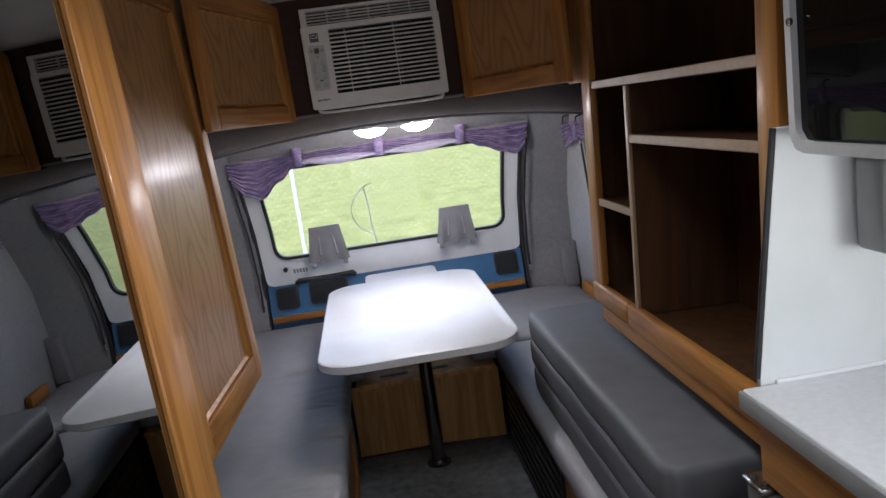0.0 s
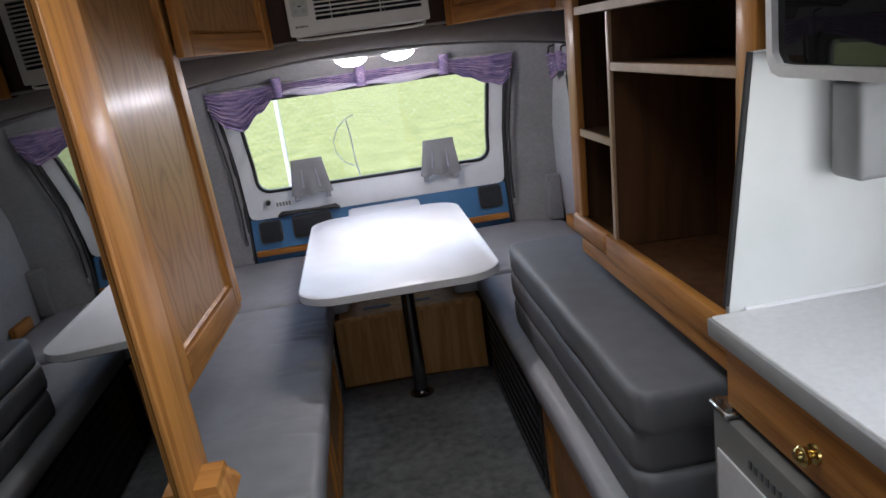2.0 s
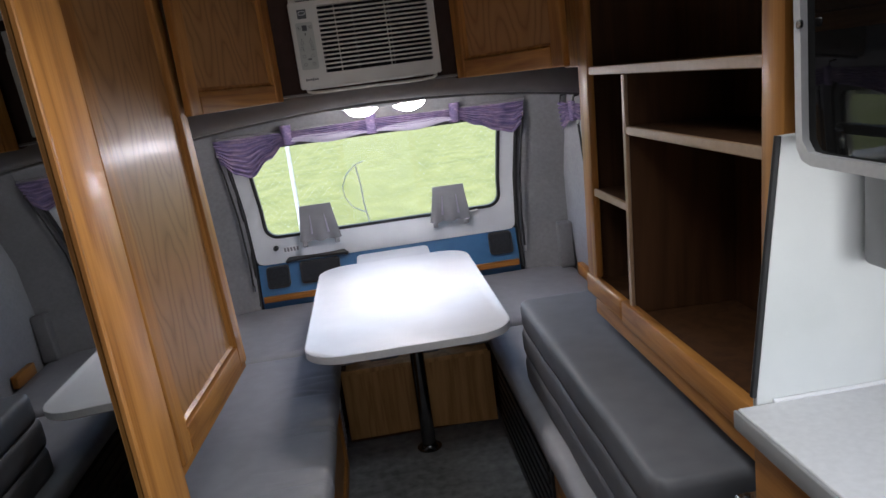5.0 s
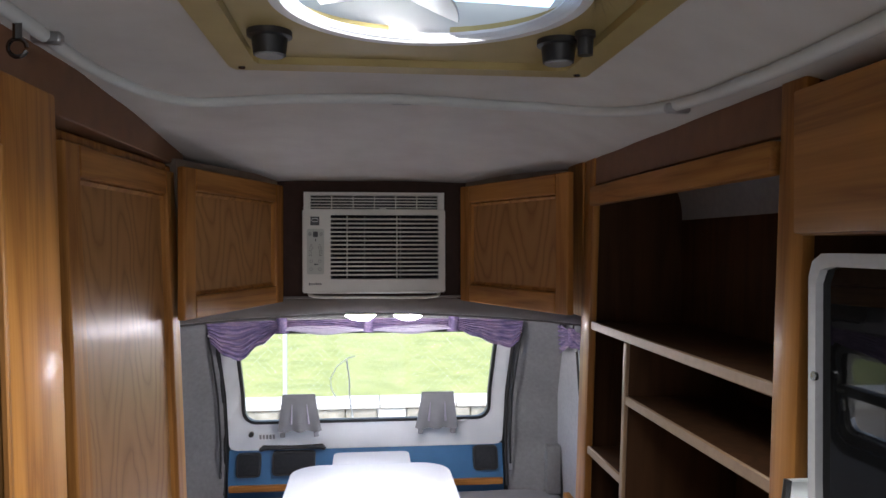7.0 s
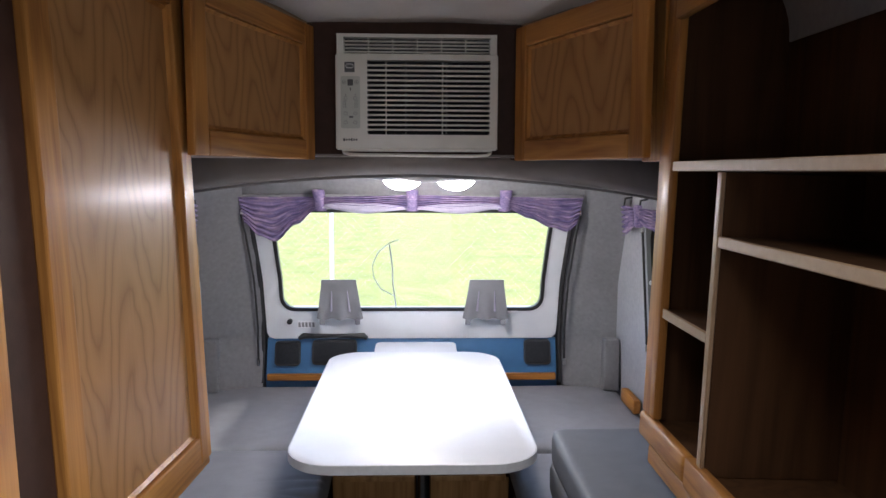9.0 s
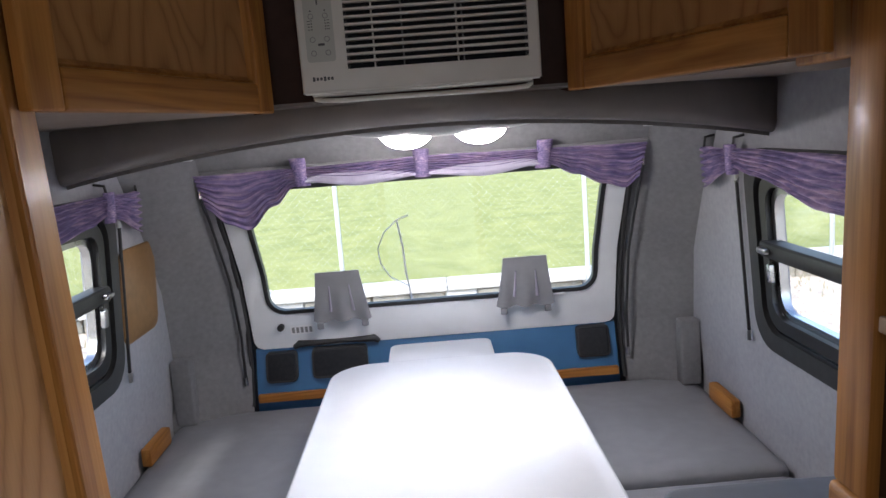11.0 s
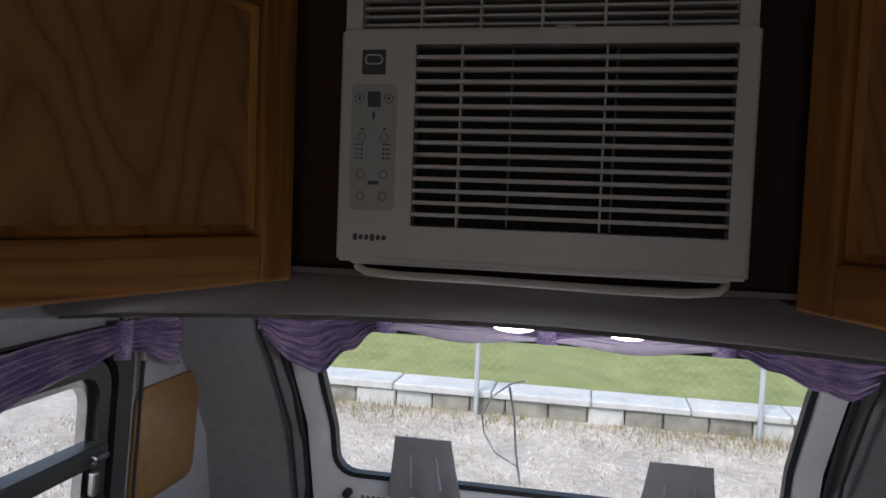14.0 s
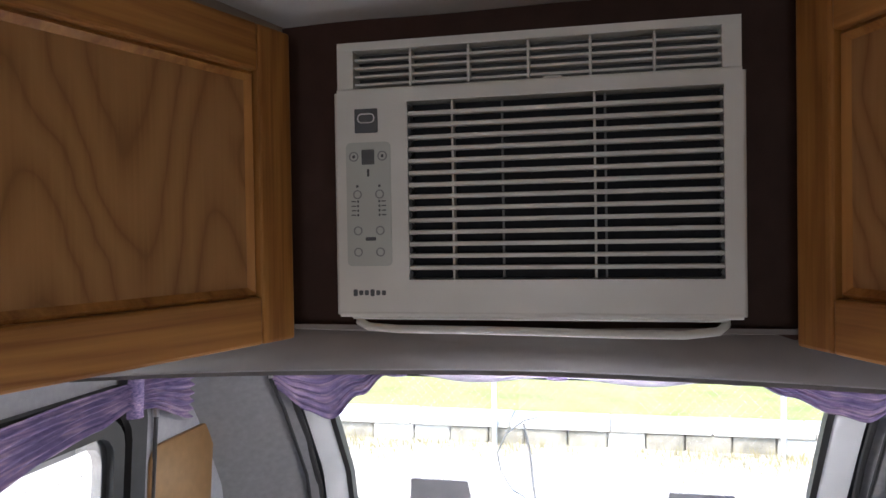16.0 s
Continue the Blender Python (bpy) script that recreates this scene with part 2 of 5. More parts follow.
def curtain_material():
    """Lilac print, with light and shade of fine pleats along the strip coloured in."""
    m, nt, b = mat("purple_curtain_cloth", 0.85)
    tc = nt.nodes.new("ShaderNodeTexCoord")
    mp = nt.nodes.new("ShaderNodeMapping")
    mp.inputs["Scale"].default_value = (9, 22, 1)
    nt.links.new(tc.outputs["UV"], mp.inputs["Vector"])
    a = node(nt, "ShaderNodeTexNoise", Scale=1.0, Detail=4.0, Distortion=0.7)
    nt.links.new(mp.outputs[0], a.inputs["Vector"])
    blot = node(nt, "ShaderNodeTexNoise", Scale=26.0, Detail=3.0)
    nt.links.new(tc.outputs["Object"], blot.inputs["Vector"])
    mix = nt.nodes.new("ShaderNodeMath")
    mix.operation = 'MULTIPLY_ADD'
    mix.inputs[1].default_value = 0.62
    half = nt.nodes.new("ShaderNodeMath")
    half.operation = 'MULTIPLY'
    half.inputs[1].default_value = 0.38
    nt.links.new(blot.outputs["Fac"], half.inputs[0])
    nt.links.new(a.outputs["Fac"], mix.inputs[0])
    nt.links.new(half.outputs[0], mix.inputs[2])
    r = ramp(nt, [(0.32, (0.075, 0.06, 0.15)), (0.46, (0.16, 0.125, 0.255)), (0.56, (0.28, 0.205, 0.335)), (0.68, (0.47, 0.36, 0.47))])
    nt.links.new(mix.outputs[0], r.inputs[0])
    nt.links.new(r.outputs[0], b.inputs["Base Color"])
    bump(nt, b, a.outputs["Fac"], 0.5, 0.003)
    return m


CURTAIN = curtain_material()
LINING = mottled("pale_lilac_lining", (0.3, 0.28, 0.36), (0.4, 0.37, 0.46), 0.85, 30, 900, 0.2)


# ---- mesh helpers ----
def part(name, bm, material, parent=None, label=""):
    me = bpy.data.meshes.new(name)
    bm.normal_update()
    bm.to_mesh(me)
    bm.free()
    me.materials.append(material)
    ob = new(name, me)
    ob.parent = parent
    if label:
        ob["label"] = label
    return ob


def thing(name, m, label, category, group="", kind=""):
    ob = new(name)
    ob.matrix_world = m
    ob.empty_display_size = 0.05
    return tagged(ob, label, category, group, kind)


def box(x0, y0, z0, x1, y1, z1, bevel=0.003, seg=1, bm=None):
    bm = bm or bmesh.new()
    vs = [bm.verts.new((x, y, z)) for x in (x0, x1) for y in (y0, y1) for z in (z0, z1)]
    fs = [bm.faces.new([vs[i] for i in f]) for f in ((0, 1, 3, 2), (4, 6, 7, 5), (0, 4, 5, 1), (2, 3, 7, 6), (0, 2, 6, 4), (1, 5, 7, 3))]
    if bevel:
        es = list({e for f in fs for e in f.edges})
        bmesh.ops.bevel(bm, geom=es, offset=bevel, segments=seg, profile=0.5, affect='EDGES')
    return bm


def smooth(ob, angle=40):
    for p in ob.data.polygons:
        p.use_smooth = True
    ob.data.set_sharp_from_angle(angle=radians(angle))
    return ob


def rounded(w, h, r, n=6, cx=0.0, cz=0.0):
    """Outline of a rounded rectangle, counter-clockwise."""
    pts = []
    rs = r if isinstance(r, tuple) else (r,) * 4
    for (sx, sz, a0), q in zip(((1, 1, 0), (-1, 1, 90), (-1, -1, 180), (1, -1, 270)), rs):
        for i in range(n + 1):
            a = radians(a0 + 90 * i / n)
            pts.append((cx + sx * (w / 2 - q) + q * math.cos(a), cz + sz * (h / 2 - q) + q * math.sin(a)))
    return pts


def prism(outline, t0, t1, put, bevel=0.0, bm=None):
    """A slab with that outline from depth t0 to t1; put(u, v, t) gives the place."""
    bm = bm or bmesh.new()
    layers = [(t0, 0.0), (t1, 0.0)]
    if bevel:
        layers = [(t0, bevel), (t0 + math.copysign(bevel, t1 - t0), 0.0), (t1 - math.copysign(bevel, t1 - t0), 0.0), (t1, bevel)]
    cu, cv = (sum(p[i] for p in outline) / len(outline) for i in (0, 1))
    du = max(abs(p[0] - cu) for p in outline)
    dv = max(abs(p[1] - cv) for p in outline)
    rings = [[bm.verts.new(put(cu + (u - cu) * (1 - k / du), cv + (v - cv) * (1 - k / dv), t)) for u, v in outline] for t, k in layers]
    n = len(outline)
    for a, b in zip(rings, rings[1:]):
        for i in range(n):
            bm.faces.new((a[i], a[(i + 1) % n], b[(i + 1) % n], b[i]))
    bm.faces.new(list(reversed(rings[0])))
    bm.faces.new(rings[-1])
    bmesh.ops.recalc_face_normals(bm, faces=bm.faces)
    return bm


def ring(outer, inner, t0, t1, put, bm=None):
    """A frame between two outlines of the same number of points."""
    bm = bm or bmesh.new()
    n = len(outer)
    v = [[bm.verts.new(put(u, w, t)) for u, w in line] for line, t in ((outer, t0), (outer, t1), (inner, t1), (inner, t0))]
    for k in range(4):
        a, b = v[k], v[(k + 1) % 4]
        for i in range(n):
            bm.faces.new((a[i], a[(i + 1) % n], b[(i + 1) % n], b[i]))
    bmesh.ops.recalc_face_normals(bm, faces=bm.faces)
    return bm


def tube(points, r, n=8, bm=None):
    bm = bm or bmesh.new()
    pts = [Vector(p) for p in points]
    prev = None
    for i, p in enumerate(pts):
        d = (pts[min(i + 1, len(pts) - 1)] - pts[max(i - 1, 0)]).normalized()
        a = d.orthogonal().normalized() if prev is None else (prev - d * prev.dot(d)).normalized()
        prev = a
        c = d.cross(a)
        rr = r[i] if isinstance(r, (list, tuple)) else r
        cur = [bm.verts.new(p + rr * (a * math.cos(2 * math.pi * k / n) + c * math.sin(2 * math.pi * k / n))) for k in range(n)]
        if i:
            for k in range(n):
                bm.faces.new((last[k], last[(k + 1) % n], cur[(k + 1) % n], cur[k]))
        else:
            bm.faces.new(list(reversed(cur)))
        last = cur
    bm.faces.new(last)
    bmesh.ops.recalc_face_normals(bm, faces=bm.faces)
    return bm


def lathe(profile, n=20, bm=None):
    """Turned round z from (radius, height) pairs."""
    bm = bm or bmesh.new()
    last = None
    for r, z in profile:
        cur = [bm.verts.new((r * math.cos(2 * math.pi * k / n), r * math.sin(2 * math.pi * k / n), z)) for k in range(n)]
        if last:
            for k in range(n):
                bm.faces.new((last[k], last[(k + 1) % n], cur[(k + 1) % n], cur[k]))
        else:
            bm.faces.new(list(reversed(cur)))
        last = cur
    bm.faces.new(last)
    bmesh.ops.recalc_face_normals(bm, faces=bm.faces)
    return bm


def sheet(fn, nu, nv, thick=0.0, bm=None):
    """A grid of fn(i/nu, j/nv); with thickness along its normals."""
    bm = bm or bmesh.new()
    g = [[bm.verts.new(fn(i / nu, j / nv)) for j in range(nv + 1)] for i in range(nu + 1)]
    uv = bm.loops.layers.uv.verify()
    for i in range(nu):
        for j in range(nv):
            f = bm.faces.new((g[i][j], g[i + 1][j], g[i + 1][j + 1], g[i][j + 1]))
            for lp, (p, q) in zip(f.loops, ((i, j), (i + 1, j), (i + 1, j + 1), (i, j + 1))):
                lp[uv].uv = (p / nu, q / nv)
    if thick:
        bm.normal_update()
        bmesh.ops.solidify(bm, geom=bm.faces[:], thickness=thick)
    return bm


def cushion(w, l, h, r=0.03, fold=None, cell=0.03, sag=0.004, corner=0.0):
    """A padded slab, its base centre at the origin; fold(x, y) adds height to the top."""
    bm = bmesh.new()
    nx, ny, nz = max(6, int(w / cell)), max(6, int(l / cell)), 5

    def pillow(p):
        x, y, z = p
        q = Vector((max(min(x, w / 2 - r), -w / 2 + r), max(min(y, l / 2 - r), -l / 2 + r), max(min(z, h - r), r)))
        d = Vector(p) - q
        if d.length > 1e-6:
            m = max(abs(d.x), abs(d.y), abs(d.z))
            d = d.normalized() * m
        v = q + d
        ex, ey = abs(v.x) - (w / 2 - corner), abs(v.y) - (l / 2 - corner)
        if corner and ex > 0 and ey > 0:
            k = max(ex, ey) / math.hypot(ex, ey)
            v.x = math.copysign(w / 2 - corner + ex * k, v.x)
            v.y = math.copysign(l / 2 - corner + ey * k, v.y)
        if z > h * 0.6:
            edge = min(w / 2 - abs(x), l / 2 - abs(y))
            v.z += sag * min(edge / 0.08, 1.0) + noise.noise(Vector((x * 5, y * 5, 3))) * 0.004
            if fold:
                v.z += fold(x, y)
        v.x += noise.noise(Vector((y * 6, z * 9, x))) * 0.003
        return v

    def face(fn, a, b):
        sheet(lambda u, v: pillow(fn(u, v)), a, b, bm=bm)

    face(lambda u, v: (w * (u - .5), l * (v - .5), h), nx, ny)
    face(lambda u, v: (w * (u - .5), l * (.5 - v), 0), nx, ny)
    face(lambda u, v: (w * (u - .5), -l / 2, h * v), nx, nz)
    face(lambda u, v: (w * (.5 - u), l / 2, h * v), nx, nz)
    face(lambda u, v: (w / 2, l * (u - .5), h * v), ny, nz)
    face(lambda u, v: (-w / 2, l * (.5 - u), h * v), ny, nz)
    bmesh.ops.remove_doubles(bm, verts=bm.verts, dist=0.0005)
    bmesh.ops.recalc_face_normals(bm, faces=bm.faces)
    return bm


def panel_door(name, w, h, parent, m, frame_w=0.052, t=0.02, label="", mirror=False):
    """A framed door facing -y of its pose, its lower left corner at the origin."""
    d = part(name, sheet_slab(w, h, frame_w, t, mirror), MIRROR if mirror else OAK_PANEL, parent, label)
    d.matrix_local = m
    for x in (0, w - frame_w):
        part("stile", profile_bar(x, 0, x + frame_w, h, t), OAK_Z, d)
    for z in (0, h - frame_w):
        part("rail", profile_bar(frame_w, z, w - frame_w, z + frame_w, t), OAK_X, d)
    # the ogee moulding that runs round the panel
    o = rounded(w - 2 * frame_w + 0.002, h - 2 * frame_w + 0.002, 0.001, 1, w / 2, h / 2)
    i = rounded(w - 2 * frame_w - 0.022, h - 2 * frame_w - 0.022, 0.001, 1, w / 2, h / 2)
    bm = bmesh.new()
    a, b, c = ([bm.verts.new((u, y, v)) for u, v in line] for line, y in ((o, -t * 0.45 + 0.001), (rounded(w - 2 * frame_w - 0.008, h - 2 * frame_w - 0.008, 0.001, 1, w / 2, h / 2), -t * 0.62), (i, -t * 0.3)))
    for p, q in ((a, b), (b, c)):
        for k in range(len(p)):
            bm.faces.new((p[k], p[(k + 1) % len(p)], q[(k + 1) % len(p)], q[k]))
    bmesh.ops.recalc_face_normals(bm, faces=bm.faces)
    part("moulding", bm, OAK_Z, d)
    return d


def sheet_slab(w, h, f, t, mirror):
    return box(f - 0.004, -t * 0.3, f - 0.004, w - f + 0.004, 0, h - f + 0.004, 0)


def profile_bar(x0, z0, x1, z1, t):
    return box(x0 + 0.0004, -t, z0 + 0.0004, x1 - 0.0004, 0.0, z1 - 0.0004, 0.004, 2)

# ---- the shell of the camper ----
STRUCT = "structure"
REAR = ((0.0, 2.93), (0.47, 2.945), (0.66, 3.0), (0.94, 2.925), (1.15, 2.79), (1.32, 2.65), (1.42, 2.57), (2.1, 2.5))


def rear_y(z):
    """Depth of the rear hatch's inner skin at that height."""
    for (z0, y0), (z1, y1) in zip(REAR, REAR[1:]):
        if z <= z1:
            return y0 + (y1 - y0) * (z - z0) / (z1 - z0)
    return REAR[-1][1]


def side_x(z):
    """Half width of the cabin at that height."""
    return 0.915 - 0.06 * max(0.0, min(1.0, (z - 0.5) / 0.85))


def on_rear(u, v, t):
    return (u, rear_y(v) - t, v)


floor = part("floor", box(-1.0, -2.7, -0.06, 1.0, 3.05, 0.0, 0), FLOOR)
tagged(floor, "charcoal cut-pile carpet on the camper floor", "floor", kind=STRUCT)


def ceiling_z(x, y):
    drop = max(0.0, (y - 0.75) / 1.15)
    z = 1.952 - 0.1 * min(drop, 1.0) ** 1.3 - 0.03 * (x / 0.9) ** 2
    turn = min(max((x - 0.36) / 0.2, 0.0), 1.0) ** 1.5
    return z + (min(1.857, z) - z) * turn


HOLE = (-0.13, 0.12, 0.27, 0.52)


def ceiling_mesh():
    """Padded headliner with the opening of the roof vent."""
    bm = bmesh.new()
    xs = sorted({*(round(-0.96 + i * 0.06, 3) for i in range(33)), HOLE[0], HOLE[2]})
    ys = sorted({*(round(-2.7 + i * 0.07, 3) for i in range(68)), HOLE[1], HOLE[3]})
    g = {(x, y): bm.verts.new((x, y, ceiling_z(x, y) + 0.004 * noise.noise(Vector((x * 6, y * 6, 0))))) for x in xs for y in ys}
    for x0, x1 in zip(xs, xs[1:]):
        for y0, y1 in zip(ys, ys[1:]):
            cx, cy = (x0 + x1) / 2, (y0 + y1) / 2
            if not (HOLE[0] < cx < HOLE[2] and HOLE[1] < cy < HOLE[3]):
                bm.faces.new((g[x0, y0], g[x0, y1], g[x1, y1], g[x1, y0]))
    bm.normal_update()
    bmesh.ops.solidify(bm, geom=bm.faces[:], thickness=0.05)
    return bm


ceiling = smooth(part("ceiling", ceiling_mesh(), CEILING))
tagged(ceiling, "pale padded vinyl headliner with soft dimples", "ceiling", kind=STRUCT)


def holed_side(s):
    """Side wall with the openings of its windows, leaning inwards to the top."""
    bm = bmesh.new()
    # the extra east opening is unseen, added to light the worktop
    holes = [(1.56, 0.8, 2.33, 1.24) if s < 0 else (1.465, 0.8, 2.235, 1.24)] + ([(-0.85, 1.0, -0.1, 1.4)] if s > 0 else [])
    ys = sorted({-2.7, 3.05, 0.3, 1.0, 2.7, *(h[i] for h in holes for i in (0, 2))})
    zs = sorted({-0.05, 0.5, 0.65, 0.95, 1.1, 1.35, 1.6, 2.02, *(h[i] for h in holes for i in (1, 3))})
    g = {(y, z, k): bm.verts.new((s * (side_x(z) + k * 0.045), y, z)) for y in ys for z in zs for k in (0, 1)}

    def solid(i, j):
        if not (0 <= i < len(ys) - 1 and 0 <= j < len(zs) - 1):
            return False
        cy, cz = (ys[i] + ys[i + 1]) / 2, (zs[j] + zs[j + 1]) / 2
        return not any(h[0] < cy < h[2] and h[1] < cz < h[3] for h in holes)

    for i in range(len(ys) - 1):
        for j in range(len(zs) - 1):
            if not solid(i, j):
                continue
            a, b, c, d = (ys[i], zs[j]), (ys[i + 1], zs[j]), (ys[i + 1], zs[j + 1]), (ys[i], zs[j + 1])
            for k in (0, 1):
                bm.faces.new([g[(*p, k)] for p in (a, b, c, d)])
            for p, q, ni, nj in ((a, b, i, j - 1), (b, c, i + 1, j), (c, d, i, j + 1), (d, a, i - 1, j)):
                if not solid(ni, nj):
                    bm.faces.new((g[(*p, 0)], g[(*q, 0)], g[(*q, 1)], g[(*p, 1)]))
    bmesh.ops.recalc_face_normals(bm, faces=bm.faces)
    return bm


for s, side in ((-1, "wall_west"), (1, "wall_east")):
    w = part(side, holed_side(s), GREY_CARPET)
    tagged(w, "camper side wall lined with light grey fabric", "wall", kind=STRUCT)

# rear wall: grey pillars beside the hatch and a header above it
for s, nm in ((-1, "wall_north_west"), (1, "wall_north_east")):
    bm = sheet(lambda u, v: (s * (0.674 + (side_x(0.35 + 1.08 * v) + 0.03 - 0.674) * u), rear_y(0.35 + 1.08 * v) - 0.012 - 0.13 * u, 0.35 + 1.08 * v), 8, 24, 0.02)
    tagged(smooth(part(nm, bm, PILLAR)), "grey fabric-covered rear corner pillar", "wall", kind=STRUCT)
bm = sheet(lambda u, v: (-0.7 + 1.4 * u, rear_y(1.285 + 0.14 * v) - 0.02, 1.285 + 0.14 * v), 10, 4, 0.02)
tagged(part("wall_north_header", bm, PILLAR), "grey fabric header above the rear hatch", "wall", kind=STRUCT)
tagged(part("wall_north_base", box(-0.95, 2.9, -0.05, 0.95, 2.93, 0.36, 0), GREY_CARPET), "grey rear wall behind the bench", "wall", kind=STRUCT)
tagged(part("wall_south", box(-1.0, -2.75, -0.05, 1.0, -2.7, 2.0, 0), GREY_CARPET), "plain grey wall of the cab end", "wall", kind=STRUCT)

# low roof over the rear seats with its curved dark lip


def lip_z(x):
    return 1.405 - 0.072 * (abs(x) / 0.8) ** 1.8


def lip_y(x):
    return 1.93 + 0.34 * x * x


bm = sheet(lambda u, v: ((x := -0.9 + 1.8 * u), lip_y(x) + 0.75 * v + 0.01, lip_z(x) + 0.012 + 0.018 * math.sin(v * 3)), 24, 10, 0.02)
tagged(smooth(part("ceiling_rear", bm, SOFFIT)), "low grey fabric ceiling above the rear seats", "ceiling", kind=STRUCT)


def lip(u, v):
    x = -0.86 + 1.72 * u
    prof = ((1.9, 1.458), (lip_y(x) - 0.03, 1.454), (lip_y(x) - 0.036, 1.444), (lip_y(x) - 0.03, lip_z(x) + 0.025), (lip_y(x) - 0.018, lip_z(x) + 0.006), (lip_y(x) - 0.002, lip_z(x)), (lip_y(x) + 0.035, lip_z(x) + 0.012))
    y, z = prof[round(v * 6)]
    return (x, y, z)


tagged(smooth(part("trim_lip", sheet(lip, 36, 6, -0.006), LIP), 60), "curved dark grey padded lip under the overhead cabinets", "trim", kind=STRUCT)

for s, nm in ((-1, "trim_nub_west"), (1, "trim_nub_east")):
    nub = smooth(part(nm, prism(rounded(0.075, 0.05, 0.022, 6, s * 0.575, 2.17), 1.362, 1.40, lambda u, v, t: (u, v, t), 0.006), WHITE_WALL), 60)
    tagged(nub, "small pale moulded end stop under the padded lip", "trim", kind=STRUCT)

# unseen slab added to stop outside light leaking above the rear ceiling
tagged(part("rear_light_block", box(-1.0, 1.955, 1.462, 1.0, 3.1, 1.5, 0), SOFFIT), "unseen slab that blocks outside light above the rear ceiling", "roof", kind=STRUCT)

# ---- rear hatch ----
hatch = thing("door_hatch", pose(0, 0, 0), "white-painted rear hatch with a wide window and blue lower panel", "door", kind=STRUCT)


def resample(line, n):
    lens = [0.0]
    for (a, b), (c, d) in zip(line, line[1:] + line[:1]):
        lens.append(lens[-1] + math.hypot(c - a, d - b))
    out = []
    loop = line + line[:1]
    k = 0
    for i in range(n):
        s = lens[-1] * i / n
        while lens[k + 1] < s:
            k += 1
        f = (s - lens[k]) / max(lens[k + 1] - lens[k], 1e-9)
        out.append((loop[k][0] + (loop[k + 1][0] - loop[k][0]) * f, loop[k][1] + (loop[k + 1][1] - loop[k][1]) * f))
    return out


N = 160
G_OUT = resample(rounded(1.31, 0.655, 0.03, 6, 0.0, 0.985), N)
G_IN = resample(rounded(1.165, 0.46, 0.06, 8, 0.0, 1.025), N)
SEAL_O = resample(rounded(1.175, 0.47, 0.064, 8, 0.0, 1.025), N)
SEAL_I = resample(rounded(1.145, 0.44, 0.052, 8, 0.0, 1.025), N)
smooth(part("frame", ring(G_OUT, G_IN, -0.02, 0.012, on_rear), WHITE_PAINT, hatch))
smooth(part("seal", ring(SEAL_O, SEAL_I, -0.012, 0.018, on_rear), RUBBER, hatch, "dark rubber window seal"))
bm = sheet(lambda u, v: on_rear(-0.578 + 1.156 * u, 0.8 + 0.45 * v, -0.008), 2, 16)
pane = part("pane", bm, PANE, hatch, "clear window glass")
pane.visible_shadow = False
bm = prism([(-0.655, 0.40), (0.655, 0.40), (0.655, 0.47), (0.655, 0.657), (-0.655, 0.657), (-0.655, 0.47)], -0.02, 0.004, on_rear)
part("lower_panel", bm, BLUE_PAINT, hatch, "blue painted lower panel")
for x0, x1, z0, z1, nm in ((-0.612, -0.512, 0.548, 0.64, "speaker"), (-0.445, -0.258, 0.552, 0.645, "latch_recess"), (0.515, 0.622, 0.55, 0.645, "speaker")):
    bm = prism(rounded(x1 - x0, z1 - z0, 0.012, 4, (x0 + x1) / 2, (z0 + z1) / 2), 0.004, 0.024, on_rear, 0.004)
    sp = smooth(part(nm, bm, DARK_GRILLE, hatch, "black cloth-covered speaker" if nm == "speaker" else "black recessed latch cover"))
    smooth(part("bezel", ring(resample(rounded(x1 - x0 + 0.014, z1 - z0 + 0.014, 0.016, 4, (x0 + x1) / 2, (z0 + z1) / 2), 48), resample(rounded(x1 - x0 - 0.006, z1 - z0 - 0.006, 0.01, 4, (x0 + x1) / 2, (z0 + z1) / 2), 48), 0.004, 0.02, on_rear), BLACK, sp))
hx = [-0.51, -0.49, -0.45, -0.35, -0.27, -0.22, -0.205]
smooth(part("handle", tube([on_rear(x, 0.668 + (0.006 if 0 < i < 6 else -0.006), 0.03) for i, x in enumerate(hx)], [0.009, 0.014, 0.011, 0.009, 0.011, 0.014, 0.009]), BLACK, hatch, "black pull handle"))
for x0, x1 in ((-0.645, -0.2), (0.2, 0.645)):
    part("trim_strip", box(x0, 2.905, 0.484, x1, 2.925, 0.514, 0.003), OAK_X, hatch, "thin oak strip along the foot")
smooth(part("latch_button", tube([on_rear(-0.547, 0.743, 0.01), on_rear(-0.547, 0.743, 0.04)], 0.012), BLACK, hatch, "black latch knob"))
for s in (-1, 1):
    pts = [on_rear(s * (0.668 - 0.008 * (z - 0.55)), z, 0.024) for z in (0.47, 0.6, 0.75, 0.9, 1.05, 1.2, 1.3)]
    # unseen strip added to block outside light between hatch and pillar
    part("light_block_strip", sheet(lambda u, v: on_rear(s * (0.625 + 0.11 * u), 0.3 + 1.05 * v, -0.03), 1, 24, 0.004), RUBBER, hatch)
    smooth(part("edge_seal", tube(pts, 0.008), RUBBER, hatch, "black rubber edge seal"))

wiper = [(-0.075, 0.80), (-0.088, 0.9), (-0.09, 1.0), (-0.1, 1.1)]
arc = [(-0.06, 1.118), (-0.1, 1.105), (-0.15, 1.06), (-0.178, 1.0), (-0.175, 0.94), (-0.145, 0.885), (-0.085, 0.85)]
smooth(part("wiper_arm", tube([on_rear(x, z, -0.045) for x, z in wiper], 0.0035, 6), GALVANISED, hatch, "thin pale wiper arm outside the glass"))
smooth(part("wiper_hose", tube([on_rear(x, z, -0.055) for x, z in arc], 0.0022, 6), GALVANISED, hatch, "thin curved hose outside the glass"))

